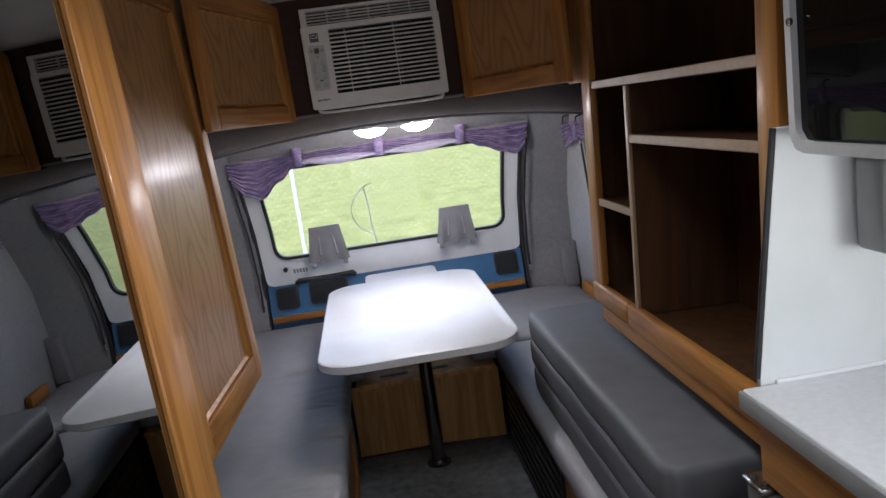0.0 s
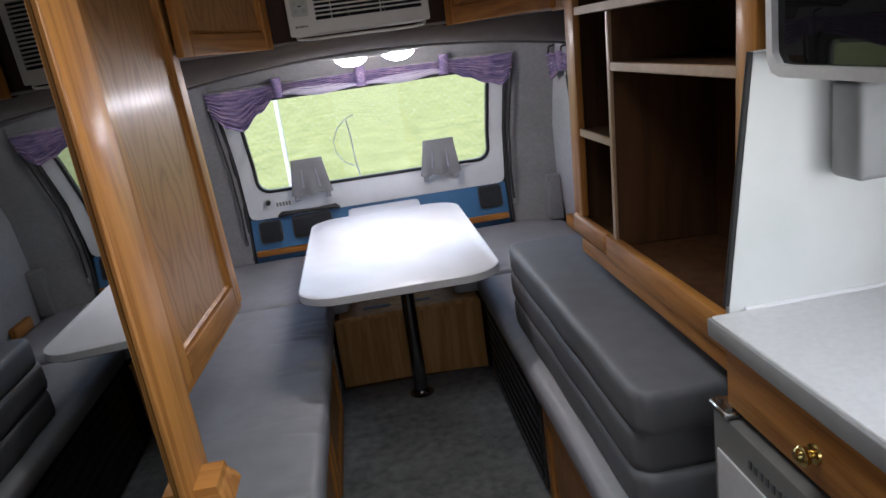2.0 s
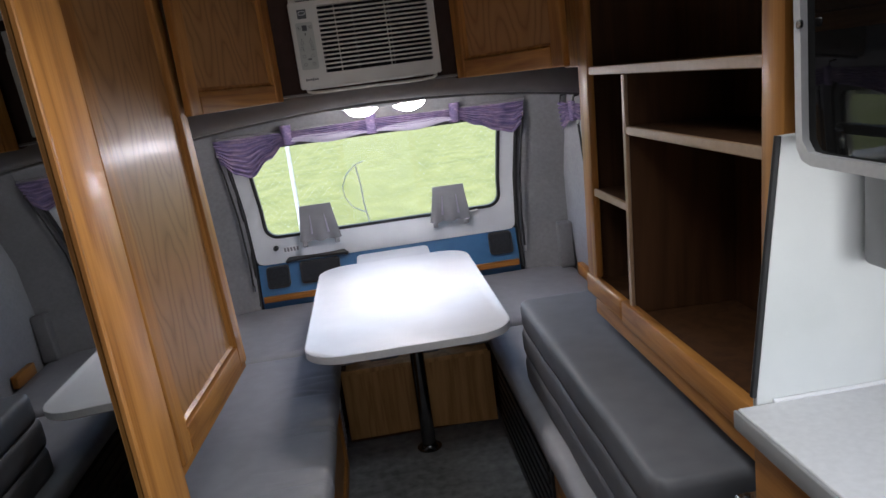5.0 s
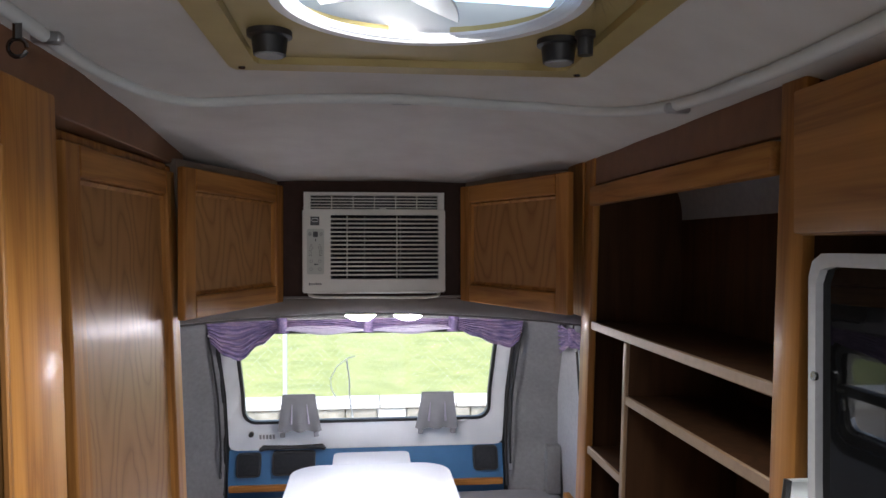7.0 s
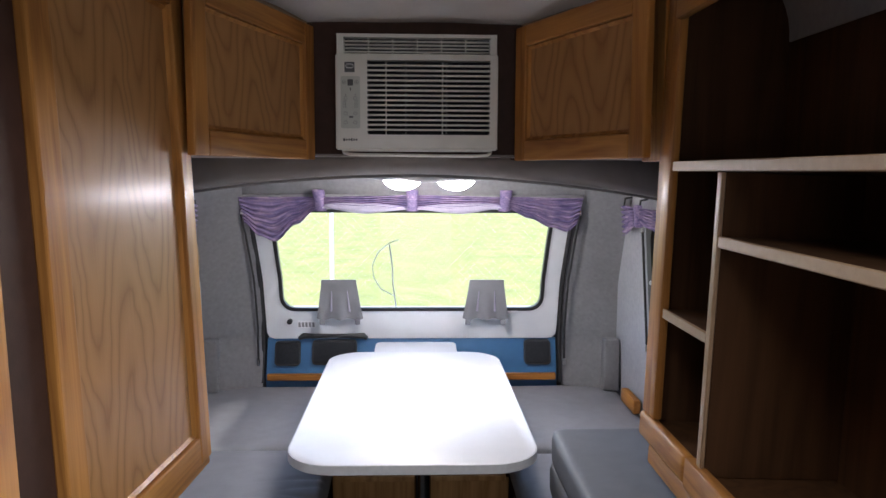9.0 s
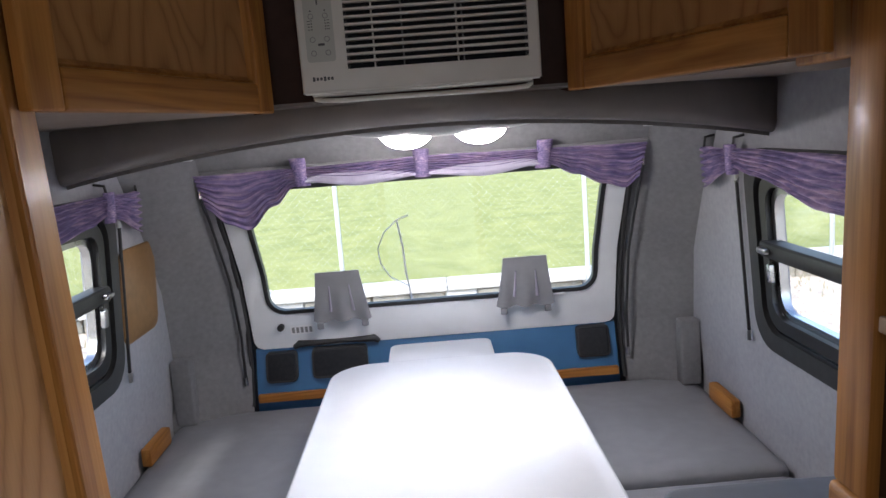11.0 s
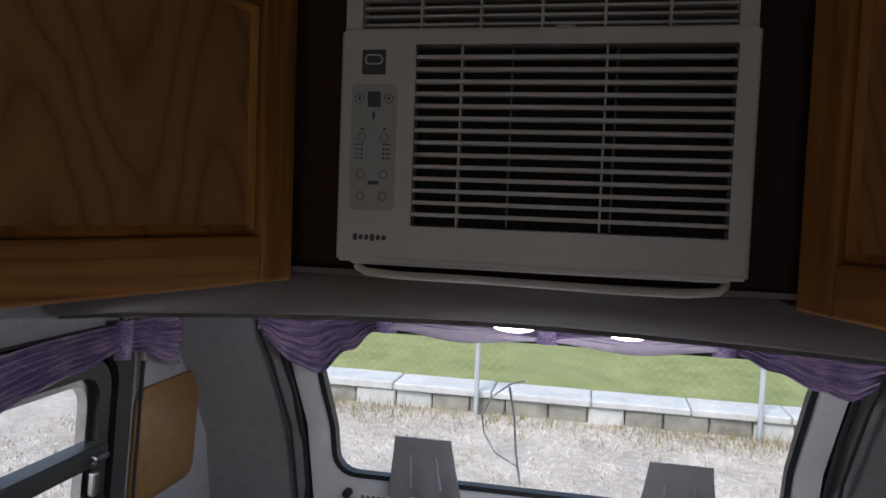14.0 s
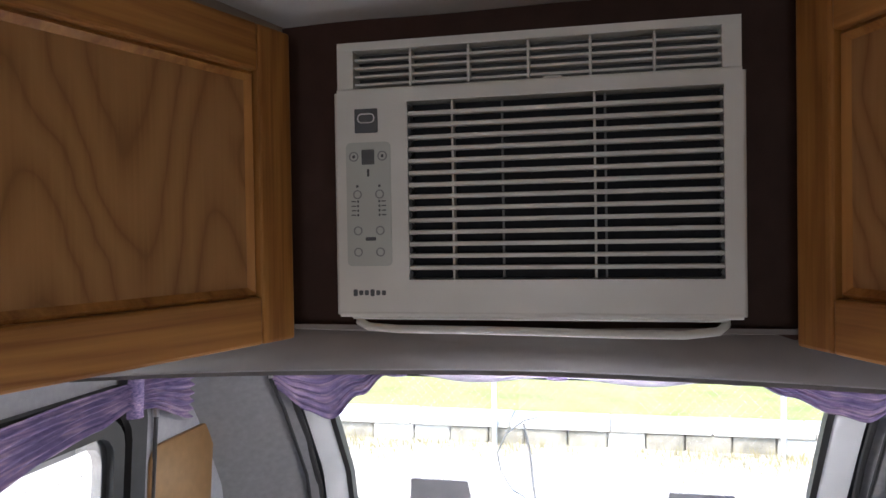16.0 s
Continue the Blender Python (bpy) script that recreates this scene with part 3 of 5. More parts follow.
# printed label below the window
lab = thing("printed_label", pose(0, 0, 0), "small white printed label with faded marks on the hatch", "label")
part("paper", prism(rounded(0.085, 0.034, 0.004, 3, -0.475, 0.725), 0.0125, 0.0145, on_rear), LAMINATE, lab)
for i in range(5):
    part("printed_bar", prism(rounded(0.01, 0.022, 0.001, 1, -0.507 + i * 0.0155, 0.725), 0.0145, 0.0155, on_rear), GREY_PLASTIC, lab)


def strap(name, pts, label):
    st = thing(name, pose(0, 0, 0), label, "strap", "black restraint straps")
    smooth(part("rod", tube(pts, 0.005), BLACK, st))
    smooth(part("end_fitting", tube([pts[-1], Vector(pts[-1]) + Vector((0, 0, -0.028))], 0.007), STEEL, st, "small steel end fitting"))
    smooth(part("upper_fitting", tube([pts[0], Vector(pts[0]) + Vector((0, 0, 0.02))], 0.007), STEEL, st, "small steel end fitting"))
    return st


for s in (-1, 1):
    strap("gas_strut", [(s * 0.682, rear_y(z) - 0.062, z) for z in (1.24, 1.15, 1.05, 0.94, 0.83, 0.72, 0.58)], "thin black strut beside the rear hatch")
    strap("shade_rod", [(s * (side_x(z) - 0.012), 2.452 if s < 0 else 2.38, z) for z in (1.19, 1.05, 0.95, 0.85, 0.77)], "thin black rod hanging beside the side window")


# gathered cloth flaps standing on the window ledge
def flap(x, label):
    th = thing("cloth_flap", pose(0, 0, 0), label, "cloth flap", "grey cloth flaps")

    def body(u, v):
        w = 0.15 + 0.055 * (1 - v) ** 1.2
        z = 0.765 + 0.178 * v - 0.01 * (1 - v) * abs(math.sin(u * 9.4))
        depth = 0.055 + 0.009 * (1 - v) ** 2 * math.sin(u * 15.0)
        return (x + (u - 0.5) * w, rear_y(z) - depth, z)

    smooth(part("cloth", sheet(body, 20, 12, 0.004), GREY_CLOTH, th), 60)
    # pale strips stand in for the light seen through the cloth's slits
    for f in (0.3, 0.72):
        pts = [body(f, v) for v in (0.2, 0.45, 0.72)]
        smooth(part("slit", tube([(p[0], p[1] - 0.004, p[2]) for p in pts], [0.006, 0.004, 0.002], 6), LINING, th, "pale strip for the light through an open slit"))
    for f in (0.12, 0.88):
        p = body(f, 0.0)
        smooth(part("tab", box(p[0] - 0.012, p[1] - 0.006, p[2] - 0.02, p[0] + 0.012, p[1] + 0.002, p[2] + 0.004, 0.003), GREY_CLOTH, th))
    return th


flap(-0.32, "grey gathered cloth flap standing at the window ledge")
flap(0.325, "grey gathered cloth flap standing at the window ledge")
pen = thing("white_clip", pose(0, 0, 0), "thin white clip lying on the window ledge", "clip")
smooth(part("stem", tube([on_rear(0.4, 0.785, 0.02), on_rear(0.47, 0.787, 0.02)], 0.005), LAMINATE, pen))


# ---- curtains ----
def gathered(path, top, low, pleats, depth, out):
    """A hanging strip of cloth: path(u) runs along, top(u) and low(u) give its heights, out is its way into the room."""

    def fn(u, v):
        x, y = path(u)
        z = low(u) + (top(u) - low(u)) * v
        tight = max(0.0, 1 - abs(top(u) - low(u)) / 0.2)
        d = depth * (math.sin(v * pleats + 3 * math.sin(u * 7)) + 0.4 * noise.noise(Vector((u * 14, v * 6, 2))))
        k = 0.012 + d * (0.6 + 0.5 * tight)
        o = out(u, z)
        return (x + o[0] * k, y + o[1] * k, z)

    return fn


def lerp(table, u):
    for (a, p), (b, q) in zip(table, table[1:]):
        if u <= b:
            f = (u - a) / (b - a)
            f = f * f * (3 - 2 * f)
            return p + (q - p) * f
    return table[-1][1]


valance = thing("curtain_valance", pose(0, 0, 0), "purple patterned valance tied in swags across the rear window", "curtain")
TOPS = ((0, 1.31), (0.21, 1.312), (0.5, 1.318), (0.79, 1.312), (1, 1.31))
LOWS = ((0, 1.205), (0.04, 1.145), (0.082, 1.122), (0.155, 1.198), (0.215, 1.258), (0.235, 1.272), (0.36, 1.25), (0.5, 1.268), (0.64, 1.25), (0.765, 1.272), (0.785, 1.262), (0.85, 1.225), (0.92, 1.186), (0.97, 1.168), (1, 1.205))
fn0 = gathered(lambda u: (-0.68 + 1.36 * u, 0.0), lambda u: lerp(TOPS, u), lambda u: lerp(LOWS, u), 46, 0.0085, lambda u, z: (0, -1))


def on_valance(u, v):
    x, y, z = fn0(u, v)
    return (x, rear_y(z) - 0.045 + y, z)


smooth(part("cloth", sheet(on_valance, 150, 48, 0.002), CURTAIN, valance), 80)
smooth(part("rod", tube([(-0.69, 2.63, 1.315), (0.69, 2.63, 1.315)], 0.006), GREY_PLASTIC, valance))
for a, b in ((0.225, 0.485), (0.515, 0.775)):
    def swag(u, v, a=a, b=b):
        w = a + (b - a) * u
        z0 = lerp(LOWS, w)
        z = z0 - 0.006 + (0.005 + 0.036 * math.sin(math.pi * u)) * v
        return (-0.68 + 1.36 * w, rear_y(z) - 0.066 - 0.004 * math.sin(v * 6), z)
    smooth(part("lining", sheet(swag, 24, 5, 0.002), LINING, valance, "pale lilac lining showing under the swag"), 80)
for x in (-0.366, 0.0, 0.37):
    def knot(u, v, x=x):
        z = 1.255 + 0.085 * v
        a = math.pi * u
        return (x - 0.022 * math.cos(a) * (1 + 0.25 * abs(v - 0.5)), rear_y(z) - 0.05 - 0.022 * math.sin(a), z)
    smooth(part("tie", sheet(knot, 8, 8, 0.003), CURTAIN, valance), 80)


def side_curtain(s):
    th = thing("side_curtain", pose(0, 0, 0), "purple patterned valance gathered by a tie above the side window", "curtain", "side curtains")
    tops = ((0, 1.275), (0.75, 1.285), (1, 1.285))
    lows = ((0, 1.13), (0.35, 1.16), (0.7, 1.215), (0.79, 1.232), (0.84, 1.22), (1, 1.165))
    f = gathered(lambda u: (0.0, 1.5 + 1.06 * u), lambda u: lerp(tops, u), lambda u: lerp(lows, u), 40, 0.0085, lambda u, z: (-s, 0))

    def fn(u, v):
        x, y, z = f(u, v)
        return (s * (side_x(z) - 0.02) + x, y, z)

    smooth(part("cloth", sheet(fn, 90, 44, 0.002), CURTAIN, th), 80)

    def tie(u, v):
        z = 1.215 + 0.08 * v
        a = math.pi * u
        return (s * (side_x(z) - 0.028 - 0.022 * math.sin(a)), 2.345 - 0.02 * math.cos(a), z)

    smooth(part("tie", sheet(tie, 8, 8, 0.003), CURTAIN, th), 80)
    for y in (2.33, 2.53):
        smooth(part("hook", tube([(s * (side_x(1.3) - 0.004), y, 1.318), (s * (side_x(1.3) - 0.03), y + 0.004, 1.312), (s * (side_x(1.3) - 0.032), y + 0.008, 1.285)], 0.004), BLACK, th, "black curtain hook"))
    return th


for s in (-1, 1):
    side_curtain(s)


# ---- side windows ----
def side_window(s, number):
    th = thing(f"window_{number}", pose(0, 0, 0), "black-framed sliding side window with a crossbar", "window", kind=STRUCT)

    def put(u, v, t):
        return (s * (side_x(v) - t), u, v)

    cy, cz, w, h = (1.945 if s < 0 else 1.85), 1.02, 0.93, 0.53
    N2 = 96
    lines = [resample(rounded(w - 2 * k, h - 2 * k, r, 8, cy, cz), N2) for k, r in ((0, 0.09), (0.05, 0.07), (0.062, 0.066), (0.095, 0.05), (0.112, 0.045))]
    smooth(part("frame", ring(lines[0], lines[1], -0.01, 0.02, put), RUBBER, th))
    smooth(part("inner_frame", ring(lines[2], lines[3], -0.02, 0.012, put), BLACK, th))
    smooth(part("channel", ring(lines[1], lines[2], -0.02, 0.004, put), DARK_STEEL, th, "dark metal channel"))
    smooth(part("seal", ring(lines[3], lines[4], -0.026, -0.004, put), STEEL, th, "grey metal sash edge"))
    bm = prism(rounded(w - 0.16, 0.042, 0.01, 3, cy, 1.03), -0.02, 0.03, put, 0.004)
    bar = smooth(part("crossbar", bm, RUBBER, th))
    smooth(part("latch", prism(rounded(0.045, 0.016, 0.005, 3, cy + 0.345, 1.03), 0.03, 0.046, put, 0.003), STEEL, bar, "small steel latch"))
    smooth(part("catch", prism(rounded(0.02, 0.05, 0.005, 3, cy + 0.37, 0.965), 0.004, 0.02, put, 0.003), STEEL, th, "small steel catch"))
    bm = prism(rounded(w - 0.2, h - 0.2, 0.05, 6, cy, cz), -0.022, -0.026, put)
    p = part("pane", bm, PANE, th, "clear glass")
    p.visible_shadow = False


side_window(-1, 1)
side_window(1, 2)

# brown board and small fittings on the side walls
board = thing("wall_board", pose(0, 0, 0), "brown hardboard cover with rounded corners on the side wall", "board")
smooth(part("panel", prism(rounded(0.26, 0.275, 0.035, 5, 2.575, 0.985), 0.0, 0.012, lambda u, v, t: (-(side_x(v) - t), u, v), 0.003), CORK, board))
for s in (-1, 1):
    blk = thing("wood_block", pose(0, 0, 0), "short oak block fixed to the wall above the cushion", "block", "oak blocks")
    smooth(part("body", box(min(s * 0.905, s * 0.875), 2.49, 0.462, max(s * 0.905, s * 0.875), 2.67, 0.518, 0.006, 2), OAK_Y, blk))
    cov = thing("corner_cover", pose(0, 0, 0), "grey plastic cover box in the rear corner", "cover", "corner covers")
    smooth(part("shell", box(min(s * 0.835, s * 0.903), 2.8, 0.462, max(s * 0.835, s * 0.903), 2.86, 0.69, 0.007, 3), PILLAR, cov))

# ---- ceiling lamp ----
lamp = thing("ceiling_lamp", pose(0.06, 2.2, 0), "double dome lamp with two lit white lenses", "ceiling lamp")
bm = sheet(lambda u, v: (0.27 * (2 * u - 1), 0.085 * (2 * v - 1) * (1 - 0.55 * (2 * u - 1) ** 2), 1.41 - 0.03 * (1 - (2 * u - 1) ** 2) ** 0.6 * (1 - (2 * v - 1) ** 4)), 24, 10, 0.004)
smooth(part("housing", bm, GREY_PLASTIC, lamp), 70)
for s in (-1, 1):
    def lens(u, v, s=s):
        a, r = 2 * math.pi * u, v
        x = 0.068 * r * math.cos(a)
        y = 0.062 * r * math.sin(a) * (0.68 + 0.32 * s * -math.cos(a))
        return (s * 0.09 + x, y, 1.398 - 0.048 * (1 - r ** 2) ** 0.5)
    smooth(part("lens", sheet(lens, 28, 10), LAMP, lamp, "lit white lens"), 80)

# ---- rear seats ----
def crease(edge):
    """Short slanting wrinkles pulled in from the front edge, and one soft fold across."""
    rng = random.Random(21)
    lines = [(rng.uniform(-0.35, 0.6), rng.uniform(0.1, 0.26), rng.uniform(-0.35, 0.1), rng.uniform(0.005, 0.011)) for _ in range(17)]

    def f(x, y):
        d = edge - x
        z = 0.0
        for y0, length, slope, depth in lines:
            if d < length:
                off = (y - y0 - slope * d) / (0.006 + 0.012 * (1 - d / length))
                z -= depth * (1 - d / length) ** 0.7 * math.exp(-off * off)
        z -= 0.008 * math.exp(-((y + 0.6 + 0.05 * x) / 0.016) ** 2)
        return z
    return f


def seat_cushion(x0, y0, x1, y1, edge, label, thick=0.088):
    th = thing("seat_cushion", pose((x0 + x1) / 2, (y0 + y1) / 2, 0.37), label, "cushion", "bench cushions")
    smooth(part("pad", cushion(x1 - x0, y1 - y0, thick, 0.024, crease(edge) if edge < 1 else None, 0.008 if edge < 1 else 0.03), GREY_CLOTH, th), 60)
    return th


seat_cushion(-0.905, 0.62, -0.262, 2.17, 0.32, "long grey vinyl bench cushion with creases along its edge")
seat_cushion(-0.905, 2.175, -0.2, 2.925, 9, "grey vinyl cushion in the rear corner of the bench")
seat_cushion(0.335, 0.36, 0.905, 2.17, 9, "long grey vinyl bench cushion under a stack of back cushions", 0.072)
seat_cushion(0.24, 2.175, 0.905, 2.925, 9, "grey vinyl cushion in the rear corner of the bench")
for i in range(3):
    th = thing("back_cushion", pose(0.632, 1.055 + (0.0, 0.014, -0.004)[i], 0.443 + 0.0915 * i), "thick grey vinyl back cushion stacked on the bench", "cushion", "stacked back cushions")
    smooth(part("pad", cushion(0.5, 1.16, 0.093, 0.013, None, 0.013, 0.001, 0.045), SHADED_CLOTH, th), 60)


def bench_box(name, x0, y0, x1, y1, label, doors):
    th = thing(name, pose(0, 0, 0), label, "bench")
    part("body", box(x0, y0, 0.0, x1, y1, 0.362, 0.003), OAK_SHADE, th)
    for args in doors:
        w, h, m = args
        panel_door("door", w, h, th, m, 0.045, 0.016)
    return th


left = bench_box("storage_bench", -0.9, 0.62, -0.3, 2.92, "oak bench base with panel doors under the cushion", [(0.6, 0.3, pose(-0.3, 0.75, 0.03, rz=90)), (0.6, 0.3, pose(-0.3, 1.4, 0.03, rz=90))])
right = bench_box("storage_bench", 0.37, 0.36, 0.9, 2.92, "oak bench base with a dark void and a panel door", [(0.75, 0.32, pose(0.37, 1.2, 0.02, rz=-90))])
# black slatted panel added where the bench base is a dark void
part("void_panel", box(0.356, 1.24, 0.02, 0.371, 2.1, 0.35, 0.004), BLACK, right, "black panel standing in for the dark void")
for k in range(7):
    part("slat", box(0.349, 1.26, 0.05 + k * 0.042, 0.357, 2.08, 0.07 + k * 0.042, 0.002), BLACK, right)
vent = thing("wall_register", pose(0, 0, 0), "small white floor-level air register on the bench base", "register")
part("plate", box(-0.3, 2.0, 0.08, -0.287, 2.12, 0.28, 0.004, 2), LAMINATE, vent)
for k in range(6):
    part("slat", box(-0.288, 2.012, 0.105 + k * 0.027, -0.283, 2.108, 0.115 + k * 0.027, 0.001), GREY_PLASTIC, vent)

mid = thing("centre_bench", pose(0, 0, 0), "oak centre bench with two doors and a lift-up lid", "bench")
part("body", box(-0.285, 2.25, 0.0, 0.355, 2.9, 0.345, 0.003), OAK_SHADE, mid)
for x, turn in ((-0.28, 0), (0.05, -6)):
    leaf_door = part("door", box(0.0, -0.016, 0.0, 0.3, 0.0, 0.31, 0.003, 2), PLY, mid, "plain pale plywood door leaf")
    leaf_door.matrix_local = pose(x, 2.247, 0.02, rz=turn)
lid = part("lid", box(-0.25, 2.14, 0.346, 0.33, 2.9, 0.366, 0.004, 2), PLY, mid, "loose oak lid with two finger slots")
# slots are not cut; black patches give the shade inside them
for x in (-0.09, 0.08):
    smooth(part("finger_slot", prism(rounded(0.12, 0.028, 0.013, 5, x, 2.22), 0.3665, 0.3685, lambda u, v, t: (u, v, t)), BLACK, lid, "black patch for the shade in a finger slot"))

# ---- table ----
table = thing("dinette_table", pose(0, 0, 0), "white laminate dinette table with rounded corners on a dark post", "table")
flat = lambda u, v, t: (u, v, t)
top = rounded(0.662, 1.165, 0.13, 10, 0.01, 2.06)
smooth(part("tabletop", prism(top, 0.672, 0.68, flat, 0.002), LAMINATE, table))
smooth(part("edge_band", ring(resample(rounded(0.668, 1.171, 0.132, 10, 0.01, 2.06), 120), resample(rounded(0.647, 1.15, 0.122, 10, 0.01, 2.06), 120), 0.655, 0.679, flat), COUNTER, table, "pale grey edge band"))
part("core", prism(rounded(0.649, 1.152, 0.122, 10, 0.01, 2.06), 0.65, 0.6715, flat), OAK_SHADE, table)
smooth(part("post", tube([(0.04, 2.1, 0.004), (0.04, 2.1, 0.3), (0.04, 2.1, 0.648)], 0.028, 16), DARK_STEEL, table, "dark chromed post"))
bm = lathe(((0.05, 0.0), (0.05, 0.004), (0.04, 0.008), (0.033, 0.02)))
foot = smooth(part("foot_plate", bm, DARK_STEEL, table))
foot.location = (0.04, 2.1, 0.001)
bm = lathe(((0.035, 0.0), (0.05, 0.012), (0.085, 0.02), (0.085, 0.024)))
head = smooth(part("head_plate", bm, DARK_STEEL, table))
head.location = (0.04, 2.1, 0.624)
leaf = thing("table_leaf", pose(0, 0, 0), "narrow white laminate leaf leaning behind the table", "table leaf")
smooth(part("panel", prism(rounded(0.35, 0.26, (0.03, 0.03, 0.01, 0.01), 5, 0.015, 2.75), 0.0, 0.016, lambda u, v, t: (u, v + 0.02, 0.64 + t + (v - 2.64) * 0.02), 0.003), LAMINATE, leaf))
smooth(part("strut", tube([(0.015, 2.78, 0.47), (0.015, 2.78, 0.642)], 0.012), DARK_STEEL, leaf))
part("strut_foot", box(-0.05, 2.7, 0.366, 0.08, 2.84, 0.475, 0.004), OAK_SHADE, leaf)

# ---- overhead cabinets and air conditioner ----
tagged(part("panel_air_conditioner", box(-0.33, 1.93, 1.448, 0.36, 1.95, 1.9, 0), BROWN), "dark brown panel behind the air conditioner", "panel", kind=STRUCT)


def angled_cabinet(p, q, poly, label):
    th = thing("overhead_cabinet", pose(0, 0, 0), label, "cabinet", "angled overhead cabinets")
    bm = prism(poly, 1.45, 1.86, lambda u, v, t: (u, v, t))
    part("body", bm, BOARD, th)
    d = Vector(q) - Vector(p)
    a = math.degrees(math.atan2(d.y, d.x))
    n = Vector((math.sin(radians(a)), -math.cos(radians(a))))
    o = Vector(p) - n * 0.022
    panel_door("door", d.length, 0.385, th, pose(o.x, o.y, 1.446, rz=a), 0.058, 0.021)
    return th


angled_cabinet((-0.455, 1.3), (-0.279, 1.895), [(-0.9, 1.4), (-0.5, 1.4), (-0.304, 1.925), (-0.9, 1.925)], "oak overhead cabinet with a framed panel door")
angled_cabinet((0.306, 1.89), (0.525, 1.335), [(0.33, 1.92), (0.595, 1.508), (0.9, 1.508), (0.9, 1.92)], "oak overhead cabinet with a framed panel door")
part_post = thing("cabinet_filler", pose(0, 0, 0), "oak filler strip beside the overhead cabinet", "trim")
part("strip", box(0.572, 1.352, 1.44, 0.592, 1.5, 1.88, 0.003), OAK_Z, part_post)

ac = thing("air_conditioner", pose(-0.214, 1.93, 1.478), "ivory window air conditioner with a louvred grille and keypad", "air conditioner")
AW, AH, AF = 0.466, 0.332, -0.05
XZ = lambda u, v, t: (u, t, v)
# front: a frame round the louvre opening, a top grille band and a chin
part("case", box(0.008, -0.02, 0.01, AW - 0.008, 0.0, AH - 0.006, 0.003), AC_PLASTIC, ac)
LX0, LX1, LZ0, LZ1 = 0.088, 0.447, 0.043, 0.257
GZ0, GZ1 = 0.272, 0.322
bm = bmesh.new()
for x0, z0, x1, z1 in ((0.0, 0.0, AW, LZ0), (0.0, LZ0, LX0, LZ1), (LX1, LZ0, AW, LZ1), (0.0, LZ1, AW, GZ0)):
    box(x0, AF, z0, x1, -0.019, z1, 0, bm=bm)
part("front_cover", bm, AC_PLASTIC, ac)
bm = bmesh.new()
for x0, z0, x1, z1 in ((0.0, GZ0, 0.02, GZ1), (AW - 0.02, GZ0, AW, GZ1), (0.0, GZ1, AW, AH)):
    box(x0, AF + 0.003, z0 + 0.0002, x1, -0.019, z1, 0, bm=bm)
part("grille_frame", bm, AC_PLASTIC, ac)
for x in (0.0, AW):
    smooth(part("rounded_edge", tube([(x, AF + 0.0045, 0.001), (x, AF + 0.0045, GZ0 - 0.001)], 0.0045, 10), AC_PLASTIC, ac))
smooth(part("rounded_edge", tube([(0.0, AF + 0.004, GZ0), (AW, AF + 0.004, GZ0)], 0.004, 10), AC_PLASTIC, ac))
smooth(part("chin_lip", tube([(0.0, AF + 0.004, 0.002), (AW, AF + 0.004, 0.002)], 0.0045, 10), AC_PLASTIC, ac))
# flat black backings stand in for the shade behind louvres and top grille
part("louvre_backing", box(LX0 + 0.001, -0.026, LZ0 + 0.001, LX1 - 0.001, -0.021, LZ1 - 0.001, 0), DARK_GRILLE, ac, "black backing for the shade behind the louvres")
part("grille_backing", box(0.021, -0.024, GZ0 + 0.001, AW - 0.021, -0.0205, GZ1 - 0.001, 0), BLACK, ac, "black backing for the shade behind the top grille")
pitch = (LZ1 - LZ0) / 15
for k in range(1, 15):
    z = LZ0 + k * pitch
    smooth(part("louvre", box(LX0, AF + 0.003, z - 0.0026, LX1, -0.034, z + 0.0026, 0.0012), AC_PLASTIC, ac))
for k in range(15):
    for x in (LX0, LX1):
        smooth(part("slot_end", tube([(x, AF + 0.004, LZ0 + (k + 0.5) * pitch), (x, -0.03, LZ0 + (k + 0.5) * pitch)], 0.0042, 8), BLACK, ac))
for x, d in ((0.142, 0.0), (0.308, 0.0), (0.2, 0.014), (0.32, 0.014)):
    smooth(part("rib", box(x - 0.0014, AF + 0.006 + d, LZ0, x + 0.0014, -0.03 + d * 0.2, LZ1, 0.0006), AC_PLASTIC if d == 0 else GREY_PLASTIC, ac))
for k in range(1, 5):
    z = GZ0 + k * (GZ1 - GZ0) / 5
    smooth(part("vane", box(0.02, AF + 0.01, z - 0.0016, AW - 0.02, -0.026, z + 0.0016, 0.0008), AC_PLASTIC, ac))
for k in range(1, 6):
    x = 0.02 + k * (AW - 0.04) / 6
    smooth(part("divider", box(x - 0.0016, AF + 0.0085, GZ0, x + 0.0016, -0.026, GZ1, 0.0008), AC_PLASTIC, ac))
smooth(part("vane_tab", box(0.25, AF + 0.006, GZ0 + 0.002, 0.272, AF + 0.012, GZ0 + 0.007, 0.001), AC_PLASTIC, ac))
smooth(part("lower_skirt", box(0.012, -0.042, -0.006, AW - 0.014, -0.002, 0.0, 0.002), AC_PLASTIC, ac))
